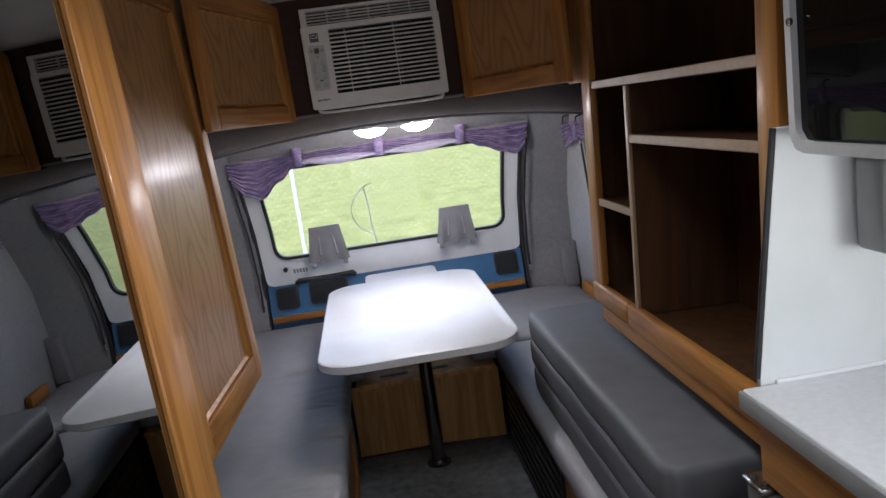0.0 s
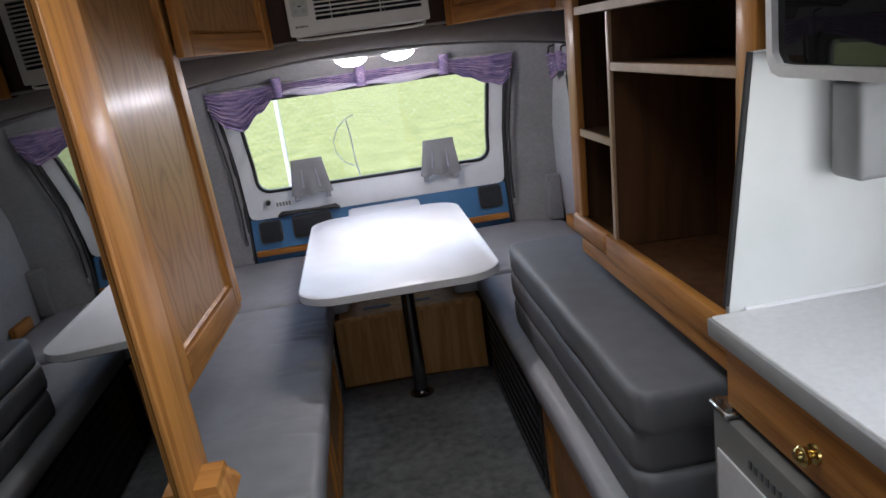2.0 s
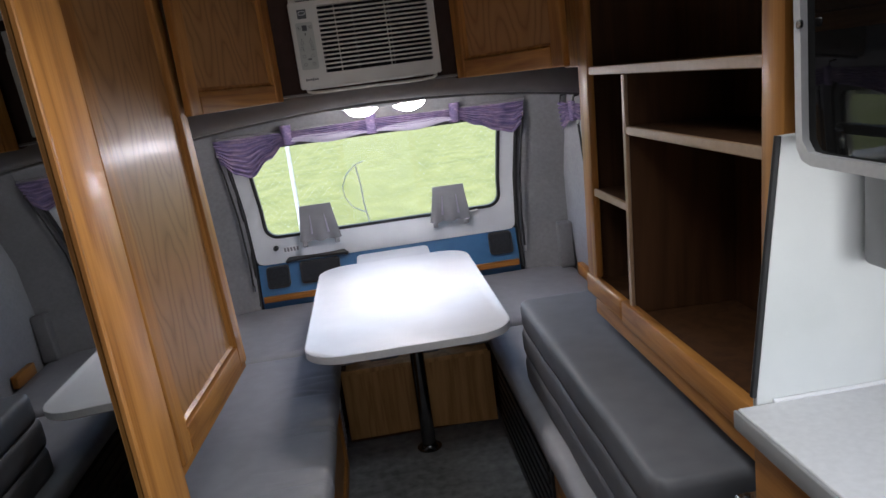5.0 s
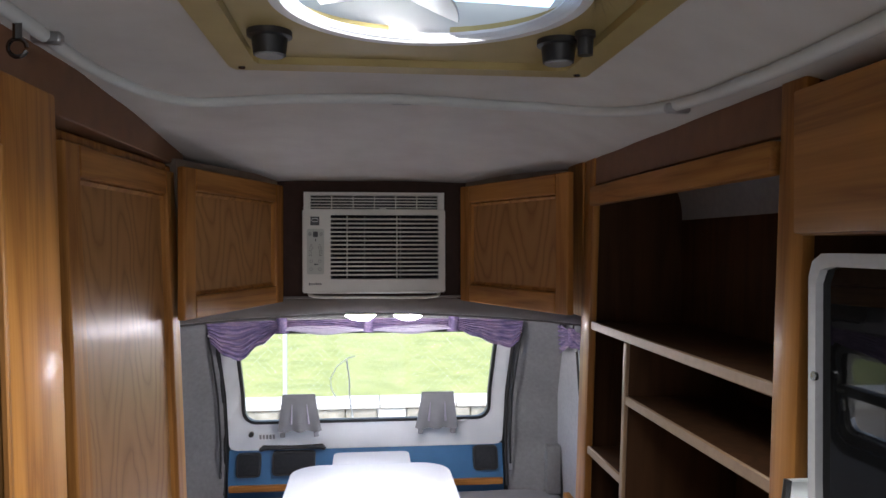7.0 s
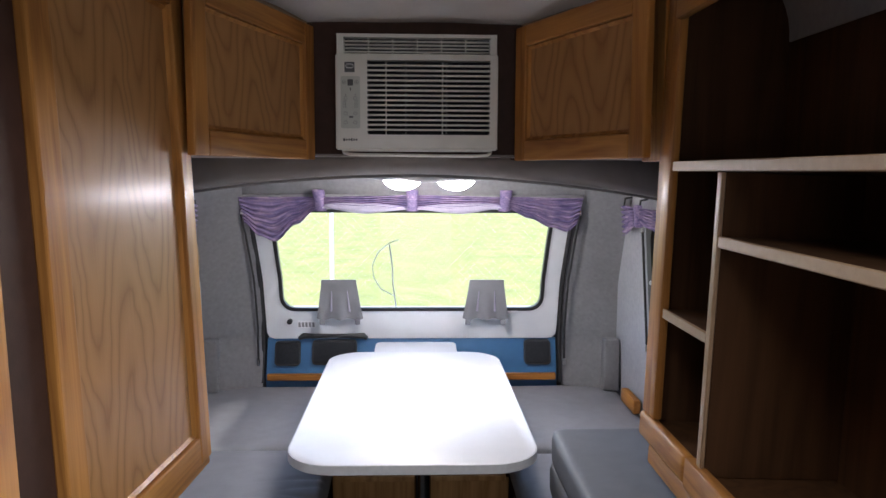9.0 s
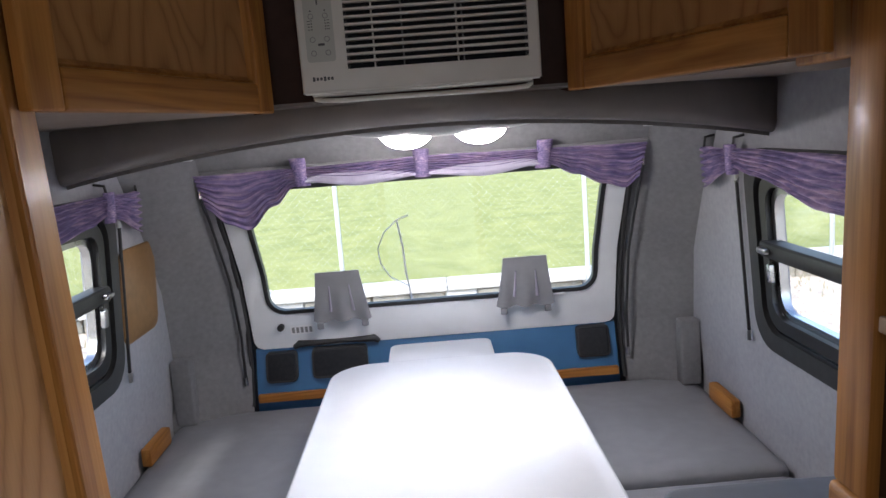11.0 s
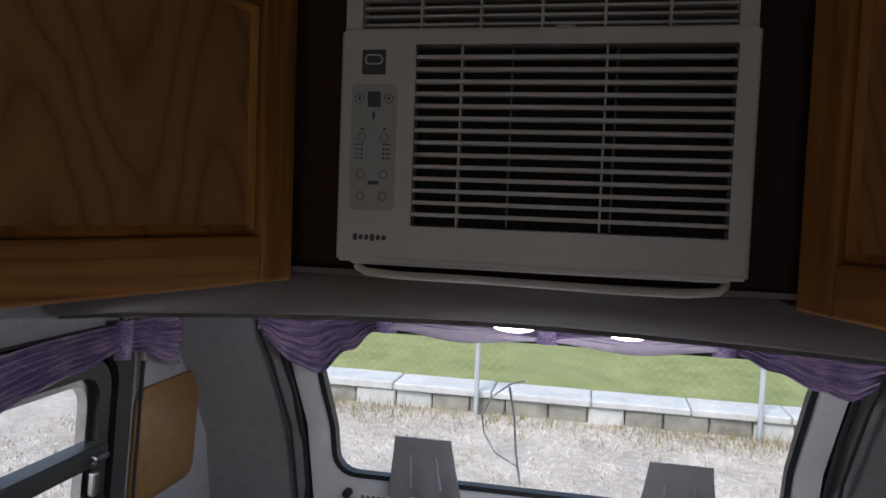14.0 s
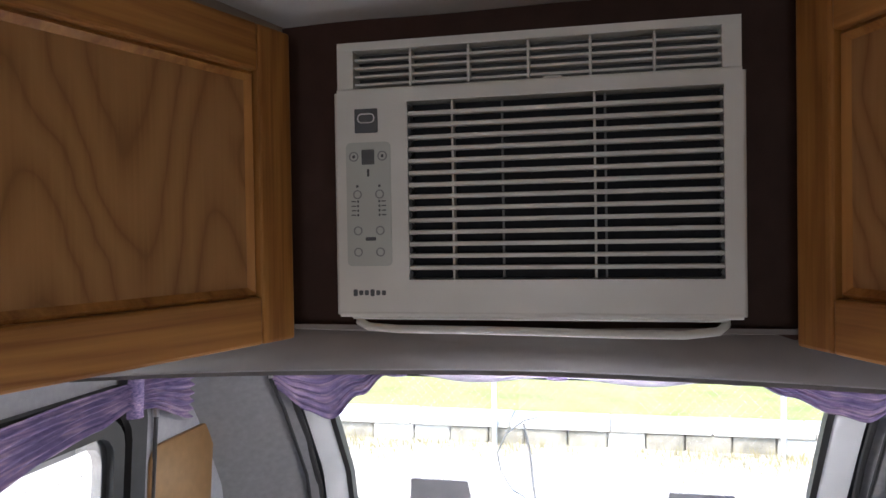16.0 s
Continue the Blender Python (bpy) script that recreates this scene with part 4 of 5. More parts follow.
# keypad, sticker and plain maker's mark
pad = smooth(part("keypad", prism(rounded(0.056, 0.15, 0.006, 4, 0.039, 0.135), AF, AF - 0.0012, XZ), KEYPAD, ac, "grey-green keypad with dark legends"))
def ink(u0, v0, w, h, r=0.001, m=SCREEN_INK, d=0.0012):
    return part("legend", prism(rounded(w, h, r, 3, u0, v0), AF - d, AF - d - 0.0006, XZ), m, pad)
ink(0.039, 0.192, 0.016, 0.018)
for sx in (-1, 1):
    part("button", ring(resample(rounded(0.012, 0.012, 0.0058, 6, 0.039 + sx * 0.018, 0.193), 24), resample(rounded(0.009, 0.009, 0.0043, 6, 0.039 + sx * 0.018, 0.193), 24), AF - 0.0012, AF - 0.002, XZ), GREY_PLASTIC, pad)
    ink(0.039 + sx * 0.018, 0.193, 0.003, 0.004)
    for zz in (0.15, 0.106, 0.08):
        part("button", ring(resample(rounded(0.011, 0.011, 0.0053, 6, 0.039 + sx * 0.014, zz - 0.003), 24), resample(rounded(0.008, 0.008, 0.0038, 6, 0.039 + sx * 0.014, zz - 0.003), 24), AF - 0.0012, AF - 0.002, XZ), GREY_PLASTIC, pad)
    for k in range(4):
        ink(0.039 + sx * 0.0135, 0.122 + k * 0.0055, 0.0022, 0.003)
        ink(0.039 + sx * 0.019, 0.122 + k * 0.0055, 0.006, 0.0014)
    ink(0.039 + sx * 0.014, 0.157, 0.003, 0.003)
ink(0.039, 0.173, 0.003, 0.009)
ink(0.041, 0.093, 0.013, 0.0045)
stick = part("energy_sticker", prism(rounded(0.029, 0.029, 0.001, 2, 0.037, 0.236), AF, AF - 0.0008, XZ), SCREEN_INK, ac, "small dark square sticker")
part("sticker_mark", ring(resample(rounded(0.022, 0.012, 0.0055, 5, 0.037, 0.239), 24), resample(rounded(0.019, 0.009, 0.004, 5, 0.037, 0.239), 24), AF - 0.0008, AF - 0.0012, XZ), LAMINATE, stick)
for k in range(6):
    part("maker_mark", prism(rounded(0.005, 0.0085 if k in (0, 3) else 0.006, 0.0015, 3, 0.02 + k * 0.0072, 0.0275), AF, AF - 0.0008, XZ), SCREEN_INK, ac, "plain dark maker's mark")
cable = thing("power_cable", pose(0, 0, 0), "ivory power cable lying in a loop under the air conditioner", "cable")
CORD = [(-0.2, 1.925, 1.474), (-0.196, 1.9, 1.468), (-0.18, 1.886, 1.4635), (-0.14, 1.881, 1.4615), (-0.05, 1.879, 1.4615), (0.04, 1.877, 1.4605), (0.12, 1.873, 1.4595), (0.19, 1.874, 1.4595), (0.226, 1.884, 1.4625), (0.236, 1.9, 1.468), (0.24, 1.925, 1.474)]
smooth(part("cord", tube(CORD, 0.005, 10), AC_PLASTIC, cable))

# ---- wardrobe and mirror door ----
wardrobe = thing("wardrobe", pose(0, 0, 0), "tall varnished oak wardrobe with a long framed door", "wardrobe")
part("body", box(-0.77, 0.692, 0.745, -0.51, 1.29, 1.845, 0.003), OAK_Z, wardrobe)
# dark block added where the gap beside the door lies in shade
part("shaded_gap_filler", box(-0.77, 0.36, 0.7, -0.506, 0.6915, 1.84, 0.001), BROWN, wardrobe, "dark brown filler for the shaded gap beside the door")
panel_door("door", 0.595, 1.065, wardrobe, pose(-0.51, 0.693, 0.757, rz=90), 0.062, 0.022)
part("corner_post", box(-0.53, 1.2905, 0.76, -0.505, 1.312, 1.84, 0.004), OAK_Z, wardrobe)
smooth(part("lower_rail", box(-0.51, 0.69, 0.735, -0.496, 1.295, 0.757, 0.004, 2), OAK_Y, wardrobe))
fascia_w = part("trim_fascia_west", box(-0.9, -1.0, 1.848, -0.512, 1.52, 1.97, 0.002), FASCIA)
tagged(fascia_w, "brown fascia board between wardrobe and ceiling", "trim", kind=STRUCT)

mirror_door = thing("mirror_door", pose(0, 0, 0), "oak-framed door with a full-length mirror", "door")
part("core", box(-0.54, -0.55, 0.03, -0.512, 0.65, 1.84, 0.002), OAK_Z, mirror_door)
smooth(part("stile", box(-0.511, 0.498, 0.04, -0.486, 0.65, 1.838, 0.005, 2), OAK_Z, mirror_door))
smooth(part("stile", box(-0.511, -0.55, 0.04, -0.486, -0.44, 1.838, 0.005, 2), OAK_Z, mirror_door))
smooth(part("rail", box(-0.511, -0.439, 1.752, -0.486, 0.497, 1.838, 0.005, 2), OAK_Y, mirror_door))
smooth(part("rail", box(-0.511, -0.439, 0.04, -0.486, 0.497, 0.13, 0.005, 2), OAK_Y, mirror_door))
part("mirror", box(-0.511, -0.438, 0.131, -0.492, 0.496, 1.751, 0.0), MIRROR, mirror_door, "clear mirror glass")
smooth(part("bead", box(-0.493, 0.487, 0.131, -0.484, 0.497, 1.751, 0.002), OAK_Z, mirror_door))

post = thing("bench_end_post", pose(0, 0, 0), "carved oak end post at the foot of the bench", "post")
smooth(part("shaft", box(-0.482, 0.535, 0.0, -0.42, 0.615, 0.64, 0.006, 2), OAK_Z, post))
prof = [(0.05, 0.64), (0.058, 0.655), (0.052, 0.668), (0.042, 0.684), (0.04, 0.695)]
bm = bmesh.new()
rows = [[bm.verts.new((-0.445 + sx * r * 0.95, 0.575 + sy * r, z)) for sx, sy in ((-0.7, -1), (1, -1), (1, 1), (-0.7, 1))] for r, z in prof]
for a, b in zip(rows, rows[1:]):
    for k in range(4):
        bm.faces.new((a[k], a[(k + 1) % 4], b[(k + 1) % 4], b[k]))
bm.faces.new(list(reversed(rows[0])))
bm.faces.new(rows[-1])
part("cap", bm, OAK_X, post)

# ---- open shelf unit ----
unit = thing("shelf_unit", pose(0, 0, 0), "empty oak shelf unit with five open compartments", "shelf unit")
FX, BX = 0.558, 0.838
Y0, Y1 = 0.345, 1.345
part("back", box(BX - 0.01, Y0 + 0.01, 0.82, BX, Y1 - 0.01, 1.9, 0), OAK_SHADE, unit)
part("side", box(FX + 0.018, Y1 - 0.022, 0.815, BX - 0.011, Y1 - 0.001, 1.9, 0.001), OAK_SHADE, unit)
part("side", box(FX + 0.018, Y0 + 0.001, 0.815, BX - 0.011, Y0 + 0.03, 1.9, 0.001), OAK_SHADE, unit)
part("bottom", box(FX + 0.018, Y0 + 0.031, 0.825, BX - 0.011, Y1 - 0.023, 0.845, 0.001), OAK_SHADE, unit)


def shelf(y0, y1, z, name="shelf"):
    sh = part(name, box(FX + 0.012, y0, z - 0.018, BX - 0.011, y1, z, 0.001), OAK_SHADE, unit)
    smooth(part("edge", box(FX + 0.004, y0, z - 0.02, FX + 0.0118, y1, z + 0.001, 0.002), EDGE_BAND, sh, "pale edge band"))


shelf(Y0 + 0.04, Y1 - 0.08, 1.438)
shelf(Y0 + 0.04, 1.0, 1.3)
shelf(1.02, Y1 - 0.08, 1.117)
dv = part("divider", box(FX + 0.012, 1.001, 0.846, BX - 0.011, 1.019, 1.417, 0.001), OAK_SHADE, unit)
smooth(part("edge", box(FX + 0.003, 1.0, 0.846, FX + 0.0118, 1.02, 1.4165, 0.002), EDGE_BAND, dv, "pale edge band"))
smooth(part("stile", box(FX, Y1 - 0.078, 0.865, FX + 0.02, Y1, 1.88, 0.005, 2), OAK_Z, unit))
smooth(part("stile", box(FX, Y0, 0.865, FX + 0.02, Y0 + 0.062, 1.88, 0.004, 2), OAK_Z, unit))
smooth(part("lower_rail", box(FX - 0.006, Y0, 0.8, FX + 0.02, 1.06, 0.864, 0.006, 2), OAK_Y, unit))
smooth(part("lower_rail", box(FX - 0.006, 1.063, 0.805, FX + 0.02, Y1 + 0.004, 0.864, 0.01, 3), OAK_Y, unit))
smooth(part("foot_rail", box(FX + 0.004, Y0, 0.755, FX + 0.03, 1.3, 0.799, 0.006, 2), OAK_Y, unit))
flapdoor = smooth(part("roller_rail", box(FX - 0.012, Y0 + 0.066, 1.735, FX + 0.012, Y1 - 0.08, 1.785, 0.006, 2), OAK_Y, unit, "oak rail of the raised flap"))
part("head_rail", box(FX + 0.004, Y0 + 0.063, 1.79, FX + 0.02, Y1 - 0.079, 1.88, 0.002), FASCIA, unit)
smooth(part("hinge_arm", tube([(FX + 0.02, Y0 + 0.072, 1.79), (FX + 0.03, Y0 + 0.075, 1.75), (FX + 0.06, Y0 + 0.078, 1.735)], 0.005), DARK_STEEL, unit, "dark hinge arm"))
bm = sheet(lambda u, v: (BX - 0.012 - 0.13 * (1 - math.cos(v * 1.57)), Y0 + 0.032 + (Y1 - Y0 - 0.056) * u, 1.71 + 0.16 * math.sin(v * 1.57)), 4, 10, 0.004)
smooth(part("liner", bm, GREY_CARPET, unit, "curved grey liner at the top of the upper compartment"))
fascia_e = part("trim_fascia_east", box(0.565, -1.0, 1.882, 0.9, 1.5, 1.97, 0.002), FASCIA)
tagged(fascia_e, "brown fascia board between shelves and ceiling", "trim", kind=STRUCT)

# ---- galley ----
tagged(part("partition_galley", prism([(0.5, 0.5), (0.5, 0.93), (0.533, 1.2), (0.549, 1.325), (0.9, 1.325), (0.9, 0.5)], 0.331, 0.3435, lambda u, v, t: (u, t, v), 0.002), WHITE_WALL), "white partition panel beside the worktop", "wall", kind=STRUCT)
smooth(part("edge_trim", tube([(0.4985, 0.337, 0.93), (0.5315, 0.337, 1.2), (0.5475, 0.337, 1.325)], 0.006, 8), RUBBER, bpy.data.objects["partition_galley"], "dark edge trim"))
counter = thing("worktop", pose(0, 0, 0), "pale grey laminate worktop with a darker edge", "worktop")
smooth(part("top", box(0.442, -1.0, 0.896, 0.87, 0.329, 0.92, 0.002), COUNTER, counter))
smooth(part("edge_band", box(0.434, -1.0, 0.888, 0.4418, 0.329, 0.919, 0.003, 2), GREY_PLASTIC, counter, "darker grey edge band"))
bead = smooth(part("sealant", tube([(0.5, 0.328, 0.922), (0.87, 0.328, 0.922)], 0.004, 6), LAMINATE, counter, "white sealant bead"))
galley = thing("galley_cabinet", pose(0, 0, 0), "oak galley cabinet with a drawer and brass knob", "cabinet")
part("body", box(0.47, -1.0, 0.768, 0.87, 0.3, 0.886, 0.003), OAK_SHADE, galley)
dr = smooth(part("drawer_front", box(0.45, -0.4, 0.776, 0.4695, 0.3, 0.885, 0.004, 2), OAK_Y, galley))
kb = lathe(((0.006, 0.0), (0.006, 0.008), (0.012, 0.012), (0.0145, 0.019), (0.01, 0.026), (0.004, 0.028)), 20)
knob = smooth(part("knob", kb, BRASS, dr, "polished brass knob"))
knob.matrix_local = pose(0.45, 0.065, 0.822, 0, -90, 0)
rose = smooth(part("knob_rose", lathe(((0.015, 0.0), (0.014, 0.003), (0.008, 0.004)), 20), BRASS, dr))
rose.matrix_local = pose(0.4498, 0.065, 0.822, 0, -90, 0)

fridge = thing("refrigerator", pose(0, 0, 0), "small refrigerator with a pale door panel in a grey frame", "refrigerator")
part("body", box(0.475, -0.25, 0.0, 0.9, 0.33, 0.738, 0.003), FRIDGE_GREY, fridge)
fd = smooth(part("door", box(0.44, -0.24, 0.1, 0.474, 0.325, 0.736, 0.006, 2), FRIDGE_GREY, fridge))
part("door_panel", box(0.436, -0.22, 0.12, 0.4402, 0.305, 0.672, 0.001), COUNTER, fd, "pale door panel")
for k in range(7):
    part("name_bar", box(0.4378, 0.2 - k * 0.016, 0.692, 0.4399, 0.208 - k * 0.016, 0.706, 0.0005), SCREEN_INK, fd)
hg = smooth(part("hinge", box(0.436, 0.27, 0.737, 0.475, 0.332, 0.747, 0.003), STEEL, fridge, "steel hinge plate"))
for y in (0.285, 0.318):
    smooth(part("screw", tube([(0.45, y, 0.747), (0.45, y, 0.752)], 0.006, 10), STEEL, hg))

micro = thing("microwave_oven", pose(0, 0, 0), "built-in microwave oven with black glass in a rounded white frame", "microwave")
part("case", box(0.53, -0.27, 1.325, 0.83, 0.285, 1.645, 0.004), GREY_PLASTIC, micro)
YZ = lambda u, v, t: (t, u, v)
smooth(part("bezel", ring(resample(rounded(0.56, 0.335, 0.03, 6, 0.01, 1.484), 80), resample(rounded(0.53, 0.303, 0.022, 6, 0.01, 1.484), 80), 0.512, 0.535, YZ), COUNTER, micro, "rounded white frame"))
part("window", box(0.522, -0.258, 1.33, 0.5295, 0.278, 1.638, 0.0), DARK_GLASS, micro, "black glass")
smooth(part("screw", tube([(0.511, 0.272, 1.5), (0.507, 0.272, 1.5)], 0.006, 10), STEEL, micro))
upper = thing("upper_cabinet", pose(0, 0, 0), "plain oak cabinet above the microwave", "cabinet")
smooth(part("body", box(0.53, -1.0, 1.66, 0.83, 0.342, 1.852, 0.004, 2), OAK_Y, upper))
smooth(part("front", box(0.518, -0.9, 1.662, 0.5295, 0.335, 1.85, 0.004, 2), OAK_Y, upper))

disp = thing("wall_dispenser", pose(0, 0, 0), "grey plastic dispenser hanging on the white partition", "dispenser")
smooth(part("body", box(0.66, 0.225, 1.1, 0.745, 0.295, 1.245, 0.01, 3), GREY_PLASTIC, disp))
smooth(part("bracket", box(0.65, 0.235, 1.25, 0.755, 0.304, 1.268, 0.004, 2), BLACK, disp, "dark bracket"))
smooth(part("back_plate", box(0.67, 0.294, 1.11, 0.735, 0.3045, 1.25, 0.002), GREY_PLASTIC, disp))

# ---- roof vent ----
VX, VY, VZ = 0.072, 0.385, 1.951
vent = thing("roof_vent", pose(VX, VY, VZ), "tan square roof vent with a round fan under a darkened dome", "roof vent")
sq = lambda w, r: resample(rounded(w, w, r, 4, 0, 0), 96)
XY = lambda u, v, t: (u, v, t)
part("outer_frame", ring(sq(0.612, 0.008), sq(0.52, 0.006), -0.02, 0.008, XY), TAN_PLASTIC, vent)
smooth(part("throat", ring(sq(0.519, 0.006), resample(rounded(0.40, 0.40, 0.198, 24, 0, -0.06), 96), -0.008, 0.012, XY), TAN_PLASTIC, vent))
circle = lambda r: resample(rounded(2 * r, 2 * r, r * 0.995, 24, 0, -0.06), 96)
smooth(part("guard_ring", ring(circle(0.2), circle(0.186), -0.016, 0.0, XY), LAMINATE, vent, "white guard ring"))
for k in range(5):
    rr = 0.17 + k * 0.004
    smooth(part("guard_wire", ring(circle(rr), circle(rr - 0.0012), -0.01, -0.007, XY), LAMINATE, vent))
for k in range(10):
    a = 2 * math.pi * k / 10

    def blade(u, v, a=a):
        r = 0.04 + 0.135 * u
        b = a + (v - 0.5) * 0.42 + 0.2 * u
        return (r * math.cos(b), -0.06 + r * math.sin(b), 0.03 + 0.035 * (v - 0.5))

    if k % 2 == 0:
        smooth(part("fan_blade", sheet(blade, 6, 4, 0.003), LAMINATE, vent, "translucent fan blade"))
hub = smooth(part("hub", lathe(((0.0385, 0.0), (0.0385, 0.04), (0.02, 0.05))), LAMINATE, vent))
hub.location = (0, -0.06, 0.01)
bm = sheet(lambda u, v: (0.23 * (u * 2 - 1), -0.06 + 0.23 * (2 * v - 1), 0.09 + 0.05 * (1 - (2 * u - 1) ** 2) * (1 - (2 * v - 1) ** 2)), 10, 10)
dome = part("dome", bm, DOME, vent, "rain dome darkened to dim the sky behind it")
for x, y, r in ((-0.218, 0.115, 0.026), (0.208, 0.118, 0.026), (0.235, 0.07, 0.012)):
    k = smooth(part("knob", lathe(((r * 1.25, 0.0), (r * 1.25, -0.008), (r, -0.01), (r * 0.9, -0.034))), BLACK, vent, "black control knob"))
    k.location = (x, y, -0.008)
    if r > 0.02:
        f = smooth(part("knob_face", lathe(((r * 0.8, 0.0), (r * 0.78, -0.002))), GREY_PLASTIC, k, "pale knob face"))
        f.location = (0, 0, -0.034)
for sx in (-1, 1):
    for sy in (-1, 1):
        s0 = smooth(part("screw", lathe(((0.006, 0.0), (0.005, -0.003))), DARK_STEEL, vent))
        s0.location = (sx * 0.285, sy * 0.285, -0.02)

# curtain rail on the ceiling
rail = thing("curtain_rail", pose(0, 0, 0), "white curved curtain rail screwed to the ceiling", "curtain rail")
CONTROL = [(-0.46, -0.4), (-0.462, 0.0), (-0.464, 0.42), (-0.465, 0.78), (-0.368, 0.964), (-0.17, 0.945), (0.064, 0.932), (0.309, 0.958), (0.412, 0.925), (0.481, 0.804), (0.519, 0.622), (0.53, 0.4), (0.53, 0.2), (0.524, 0.0), (0.52, -0.2)]
pts = []
for k in range(1, len(CONTROL) - 2):
    p0, p1, p2, p3 = (Vector(p) for p in CONTROL[k - 1:k + 3])
    for i in range(6):
        f = i / 6
        pts.append(tuple(0.5 * (2 * p1 + (p2 - p0) * f + (2 * p0 - 5 * p1 + 4 * p2 - p3) * f * f + (3 * p1 - p0 - 3 * p2 + p3) * f ** 3)))
bm = tube([(x, y, ceiling_z(x, y) - 0.008) for x, y in pts], 0.0105, 10)
smooth(part("track", bm, WHITE_WALL, rail), 60)
for x, y in ((0.064, 0.925), (-0.464, 0.52), (0.522, 0.62)):
    c = smooth(part("bracket", box(-0.022, -0.008, -0.02, 0.022, 0.008, -0.002, 0.004), STEEL, rail, "small metal bracket"))
    c.location = (x, y + 0.012, ceiling_z(x, y))
hook = thing("curtain_glider", pose(-0.464, 0.44, ceiling_z(-0.464, 0.44) - 0.014), "dark metal glider ring hanging from the rail", "curtain glider")
smooth(part("ring", tube([(0.012 * math.cos(a / 2), 0, -0.035 + 0.012 * math.sin(a / 2)) for a in range(13)], 0.003, 6), DARK_STEEL, hook))
smooth(part("stem", tube([(0, 0, 0.004), (0, 0, -0.024)], 0.006, 8), DARK_STEEL, hook))

# ---- outside ----
GZ = -0.42
ground = part("ground", box(-90, -60, GZ - 0.3, 90, 160, GZ, 0), GRAVEL)
tagged(ground, "pale crushed gravel around the camper", "ground", kind=STRUCT)
WY = 8.0
LZ = -0.19
lawn = part("lawn", sheet(lambda u, v: (-90 + 180 * u, WY + 0.42 + 150 * v * v, LZ - 0.02 + 4.5 * v * v + 0.03 * noise.noise(Vector((u * 120, v * 90, 0)))), 60, 60), GRASS_GROUND)
tagged(lawn, "mown green lawn beyond the low wall", "lawn", kind=STRUCT)
lawn2 = part("lawn_west", sheet(lambda u, v: (-7.4 - 80 * u * u, -30 + 37.9 * v, LZ - 0.02 + 0.03 * noise.noise(Vector((u * 90, v * 60, 5)))), 40, 40), GRASS_GROUND)
tagged(lawn2, "mown green lawn beside the gravel", "lawn", kind=STRUCT)
wall = thing("retaining_wall", pose(0, 0, 0), "low weathered block wall with a pale concrete coping", "garden wall")
rng = random.Random(4)
x = -14.0
while x < 14.0:
    w = rng.uniform(0.85, 1.0)
    c = part("coping", box(x + 0.004, WY - 0.03 + rng.uniform(-0.01, 0.01), LZ - 0.075, x + w - 0.004, WY + 0.41, LZ + rng.uniform(-0.008, 0.008), 0.012), CONCRETE, wall)
    x += w
x = -14.0
while x < 14.0:
    w = rng.uniform(0.34, 0.42)
    part("block", box(x + 0.006, WY + rng.uniform(-0.012, 0.02), GZ - 0.05, x + w - 0.006, WY + 0.35, LZ - 0.077, 0.015), BLOCK if rng.random() < 0.6 else CONCRETE, wall)
    x += w
kerb = thing("lawn_kerb", pose(0, 0, 0), "pale concrete edging along the lawn", "kerb")
for k in range(30):
    part("kerb_stone", box(-7.4, -22 + k + 0.004, GZ - 0.05, -7.0, -21 + k - 0.004, LZ, 0.012), CONCRETE, kerb)

fence = thing("chain_link_fence", pose(0, 0, 0), "galvanised chain-link fence on thin posts above the wall", "fence")
for x in (-11.3, -8.7, -6.1, -3.5, -0.93, 1.62, 4.2, 6.8, 9.4):
    smooth(part("post", tube([(x, WY - 0.08, GZ - 0.02), (x, WY - 0.08, 1.55)], 0.024, 10), GALVANISED, fence))
bm = bmesh.new()
for k in range(-40, 260):
    for d in (-1, 1):
        x0 = -12 + k * 0.085
        a, b = Vector((x0, WY - 0.08, GZ + 0.1)), Vector((x0 + d * 1.8, WY - 0.08, 1.5))
        n = Vector((0.0005, 0, 0))
        bm.faces.new([bm.verts.new(v) for v in (a - n, a + n, b + n, b - n)])
mesh_part = part("wire_mesh", bm, GALVANISED, fence)
mesh_part["kind"] = "stuff"

# weeds along the foot of the wall and loose stones on the gravel
bm = bmesh.new()
rng = random.Random(8)
for k in range(1500):
    cx = rng.choice((-2.6, -1.9, -0.7, 1.0, 1.7, 2.9)) + rng.gauss(0, 0.55)
    cy = WY - 0.05 - abs(rng.gauss(0, 0.28))
    h, a, lean = rng.uniform(0.03, 0.13), rng.uniform(0, 6.3), rng.uniform(-0.05, 0.05)
    d = Vector((math.cos(a), math.sin(a), 0)) * 0.006
    c = Vector((cx, cy, GZ))
    bm.faces.new([bm.verts.new(v) for v in (c - d, c + d, c + Vector((lean, lean * 0.5, h)))])
tagged(part("weeds", bm, WEED), "dry weeds along the foot of the wall", "weeds", kind="stuff")
verts, faces = [], []
rng = random.Random(9)
for k in range(9000):
    cx, cy = rng.uniform(-4.5, 4.5), rng.uniform(3.4, WY - 0.03)
    r = rng.uniform(0.012, 0.04)
    b = len(verts)
    t = rng.uniform(0, 6.3)
    for i in range(4):
        verts.append((cx + r * math.cos(t + i * 1.57) * rng.uniform(0.7, 1.2), cy + r * math.sin(t + i * 1.57), GZ - 0.003))
    verts.append((cx + rng.uniform(-r, r) * 0.3, cy, GZ + r * rng.uniform(0.5, 0.9)))
    faces += [(b + i, b + (i + 1) % 4, b + 4) for i in range(4)]
me = bpy.data.meshes.new("gravel_stones")
me.from_pydata(verts, [], faces)
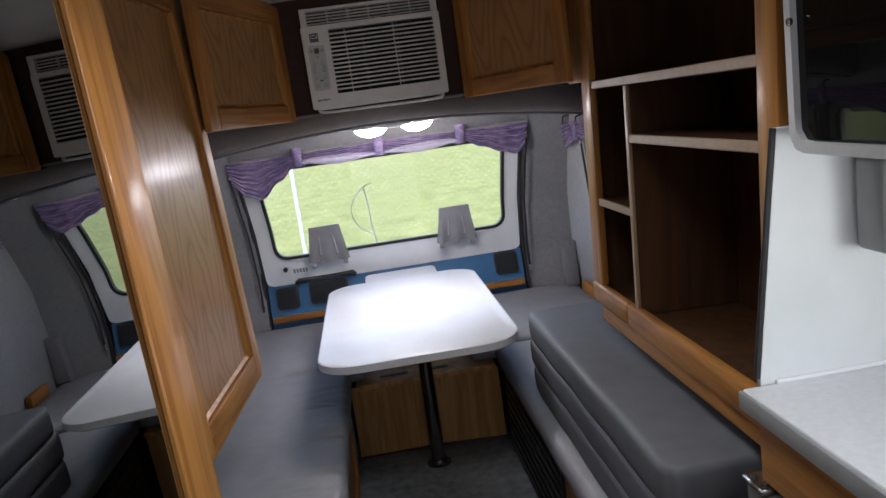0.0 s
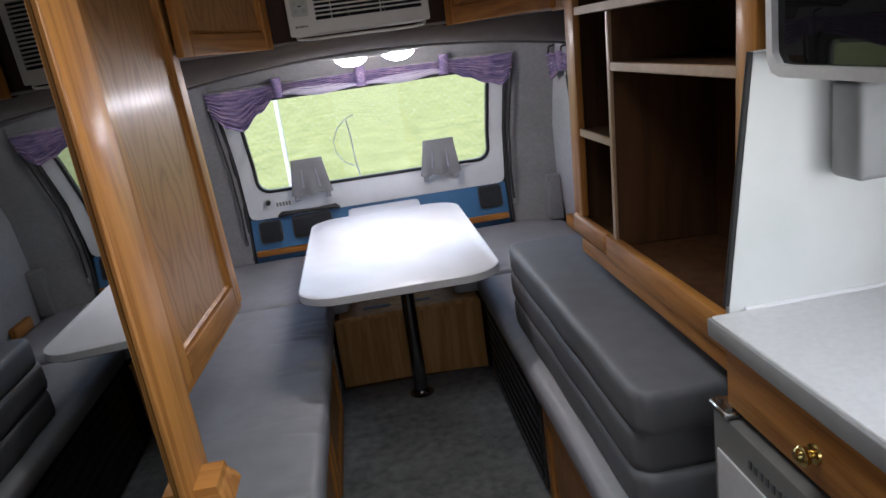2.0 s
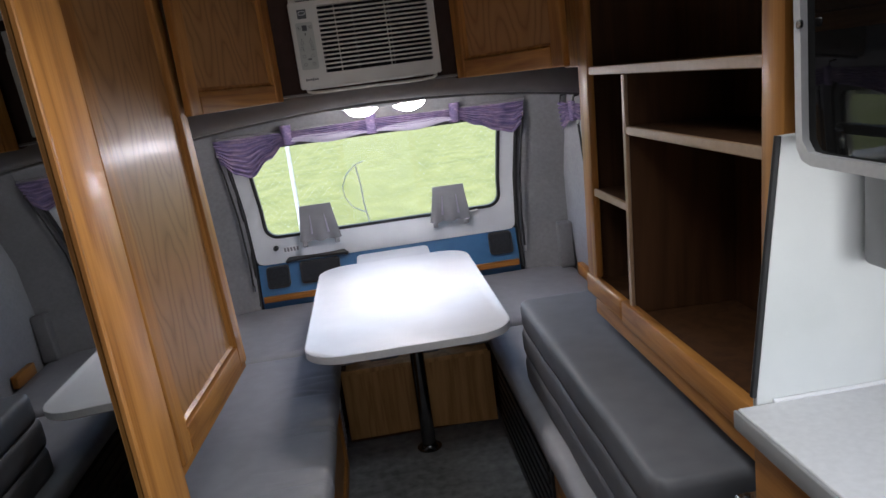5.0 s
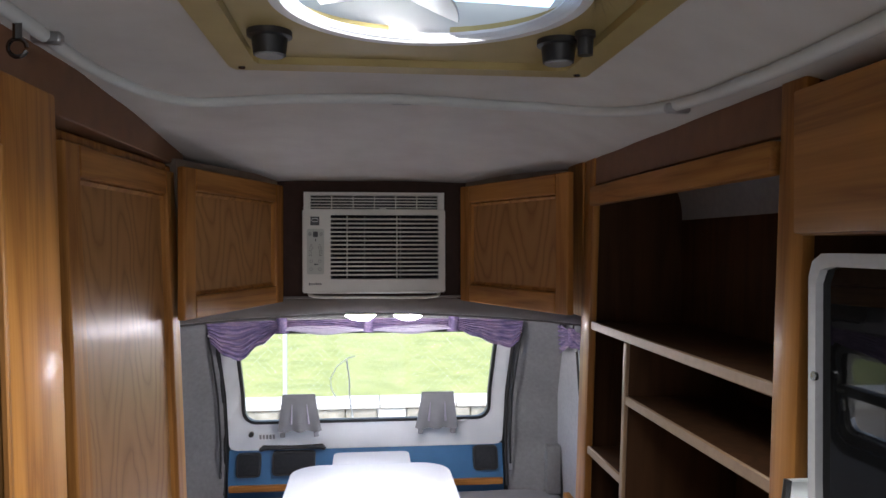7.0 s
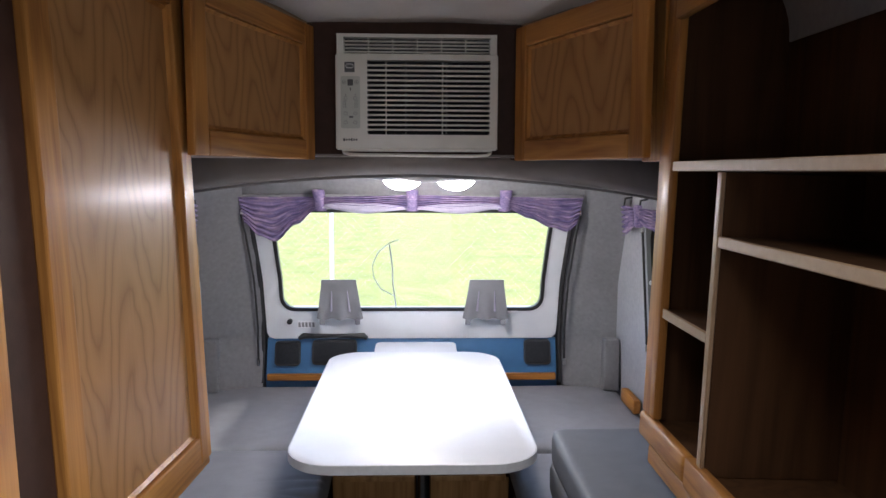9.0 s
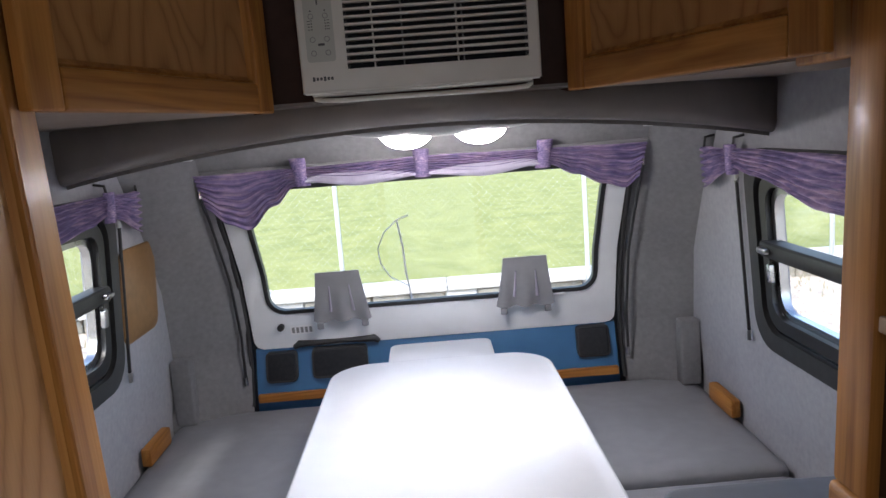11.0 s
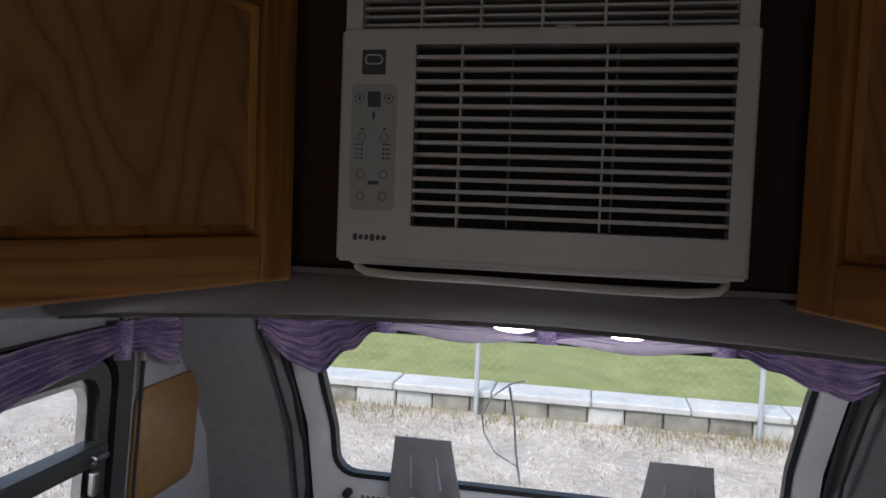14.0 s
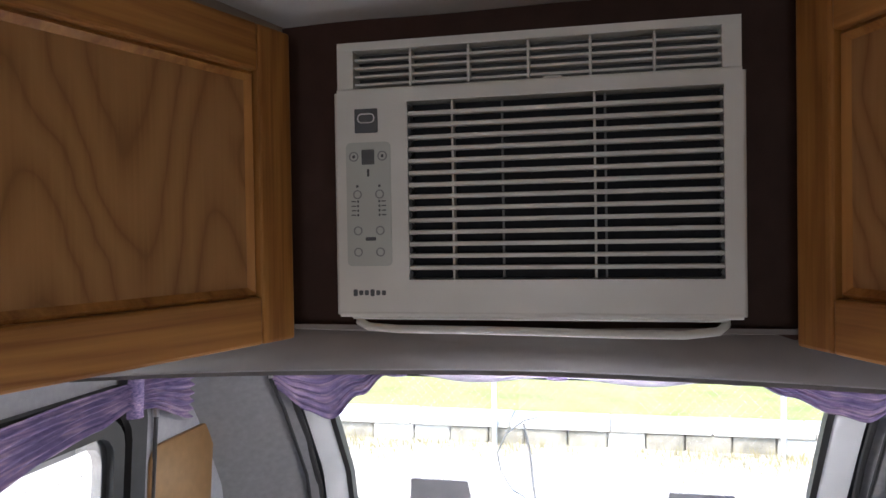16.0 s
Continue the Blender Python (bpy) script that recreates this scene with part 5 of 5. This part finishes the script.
me.materials.append(GRAVEL)
tagged(new("gravel_stones", me), "loose pale stones on the gravel", "gravel", kind="stuff")

# vehicle parked beside the camper
car = thing("parked_car", pose(4.6, 4.2, GZ), "white car parked on the gravel beside the camper", "car")
PROFILE = [(-2.1, 0.35), (-2.15, 0.7), (-1.9, 0.95), (-1.2, 1.0), (-0.6, 1.42), (0.7, 1.45), (1.4, 1.02), (2.05, 0.9), (2.15, 0.6), (2.1, 0.35)]
bm = prism(PROFILE, -0.82, 0.82, lambda u, v, t: (t * (1.0 if v < 1.05 else 0.8), u, v), 0.05)
smooth(part("body", bm, WHITE_PAINT, car), 50)
for sx in (-1, 1):
    for y0, y1 in ((-0.55, 0.02), (0.08, 0.75)):
        bm = prism([(y0 - 0.25 if y0 < 0 else y0, 1.06), (y1, 1.06), (y1 - (0.12 if y1 > 0.5 else 0), 1.36), (y0 + 0.1 if y0 < 0 else y0, 1.36)], 0.7, 0.72, lambda u, v, t: (sx * (t + 0.02 + (1.36 - v) * 0.25), u, v))
        part("window", bm, DARK_GLASS, car, "dark glass")
    for y in (-1.35, 1.35):
        wheel = part("wheel", ring(circle(0.31), circle(0.2), -0.09, 0.09, lambda u, v, t: (t, u, v + 0.06)), RUBBER, car)
        wheel.location = (sx * 0.76, y, 0.32)
        part("rim", prism(circle(0.2), -0.06, 0.07, lambda u, v, t: (sx * t, u, v + 0.06), 0.02), STEEL, wheel, "silver wheel rim")
for sy in (-1, 1):
    for sx in (-1, 1):
        smooth(part("headlight" if sy > 0 else "tail_light", box(sx * 0.62 - 0.14, sy * 2.08 - 0.04, 0.66, sx * 0.62 + 0.14, sy * 2.08 + 0.05, 0.8, 0.02, 2), LAMINATE if sy > 0 else RED_INK, car))

# the fitted furniture leans a little outwards to the top, as the cabin does


def lean(ob, x, z, degrees, y=0.0, turn=0.0):
    p = Vector((x, y, z))
    ob.matrix_world = Matrix.Translation(p) @ Matrix.Rotation(radians(turn), 4, 'Z') @ Matrix.Rotation(radians(degrees), 4, 'Y') @ Matrix.Translation(-p)


lean(wardrobe, -0.495, 1.1, -2.2, 0.693, -3.7)
wardrobe.location += Vector((-0.02, 0.078, 0))
lean(mirror_door, -0.487, 1.2, -1.6, 0.6)
mirror_door.location += Vector((0.08, -0.19, 0))
lean(unit, 0.56, 1.25, 1.8)
for ob, dx, dz in ((micro, 0.033, -0.026), (upper, 0.033, -0.012), (counter, 0.026, 0), (galley, 0.026, 0), (disp, 0.003, 0.022)):
    ob.matrix_world = Matrix.Translation((dx, 0.026 if ob is disp else 0, dz))
post.matrix_world = Matrix.Translation((0.05, -0.19, 0)) @ Matrix.Diagonal((1, 1, 1.11, 1))
fridge.matrix_world = Matrix.Translation((0.022, 0, 0)) @ Matrix.Diagonal((1, 1, 1.035, 1))
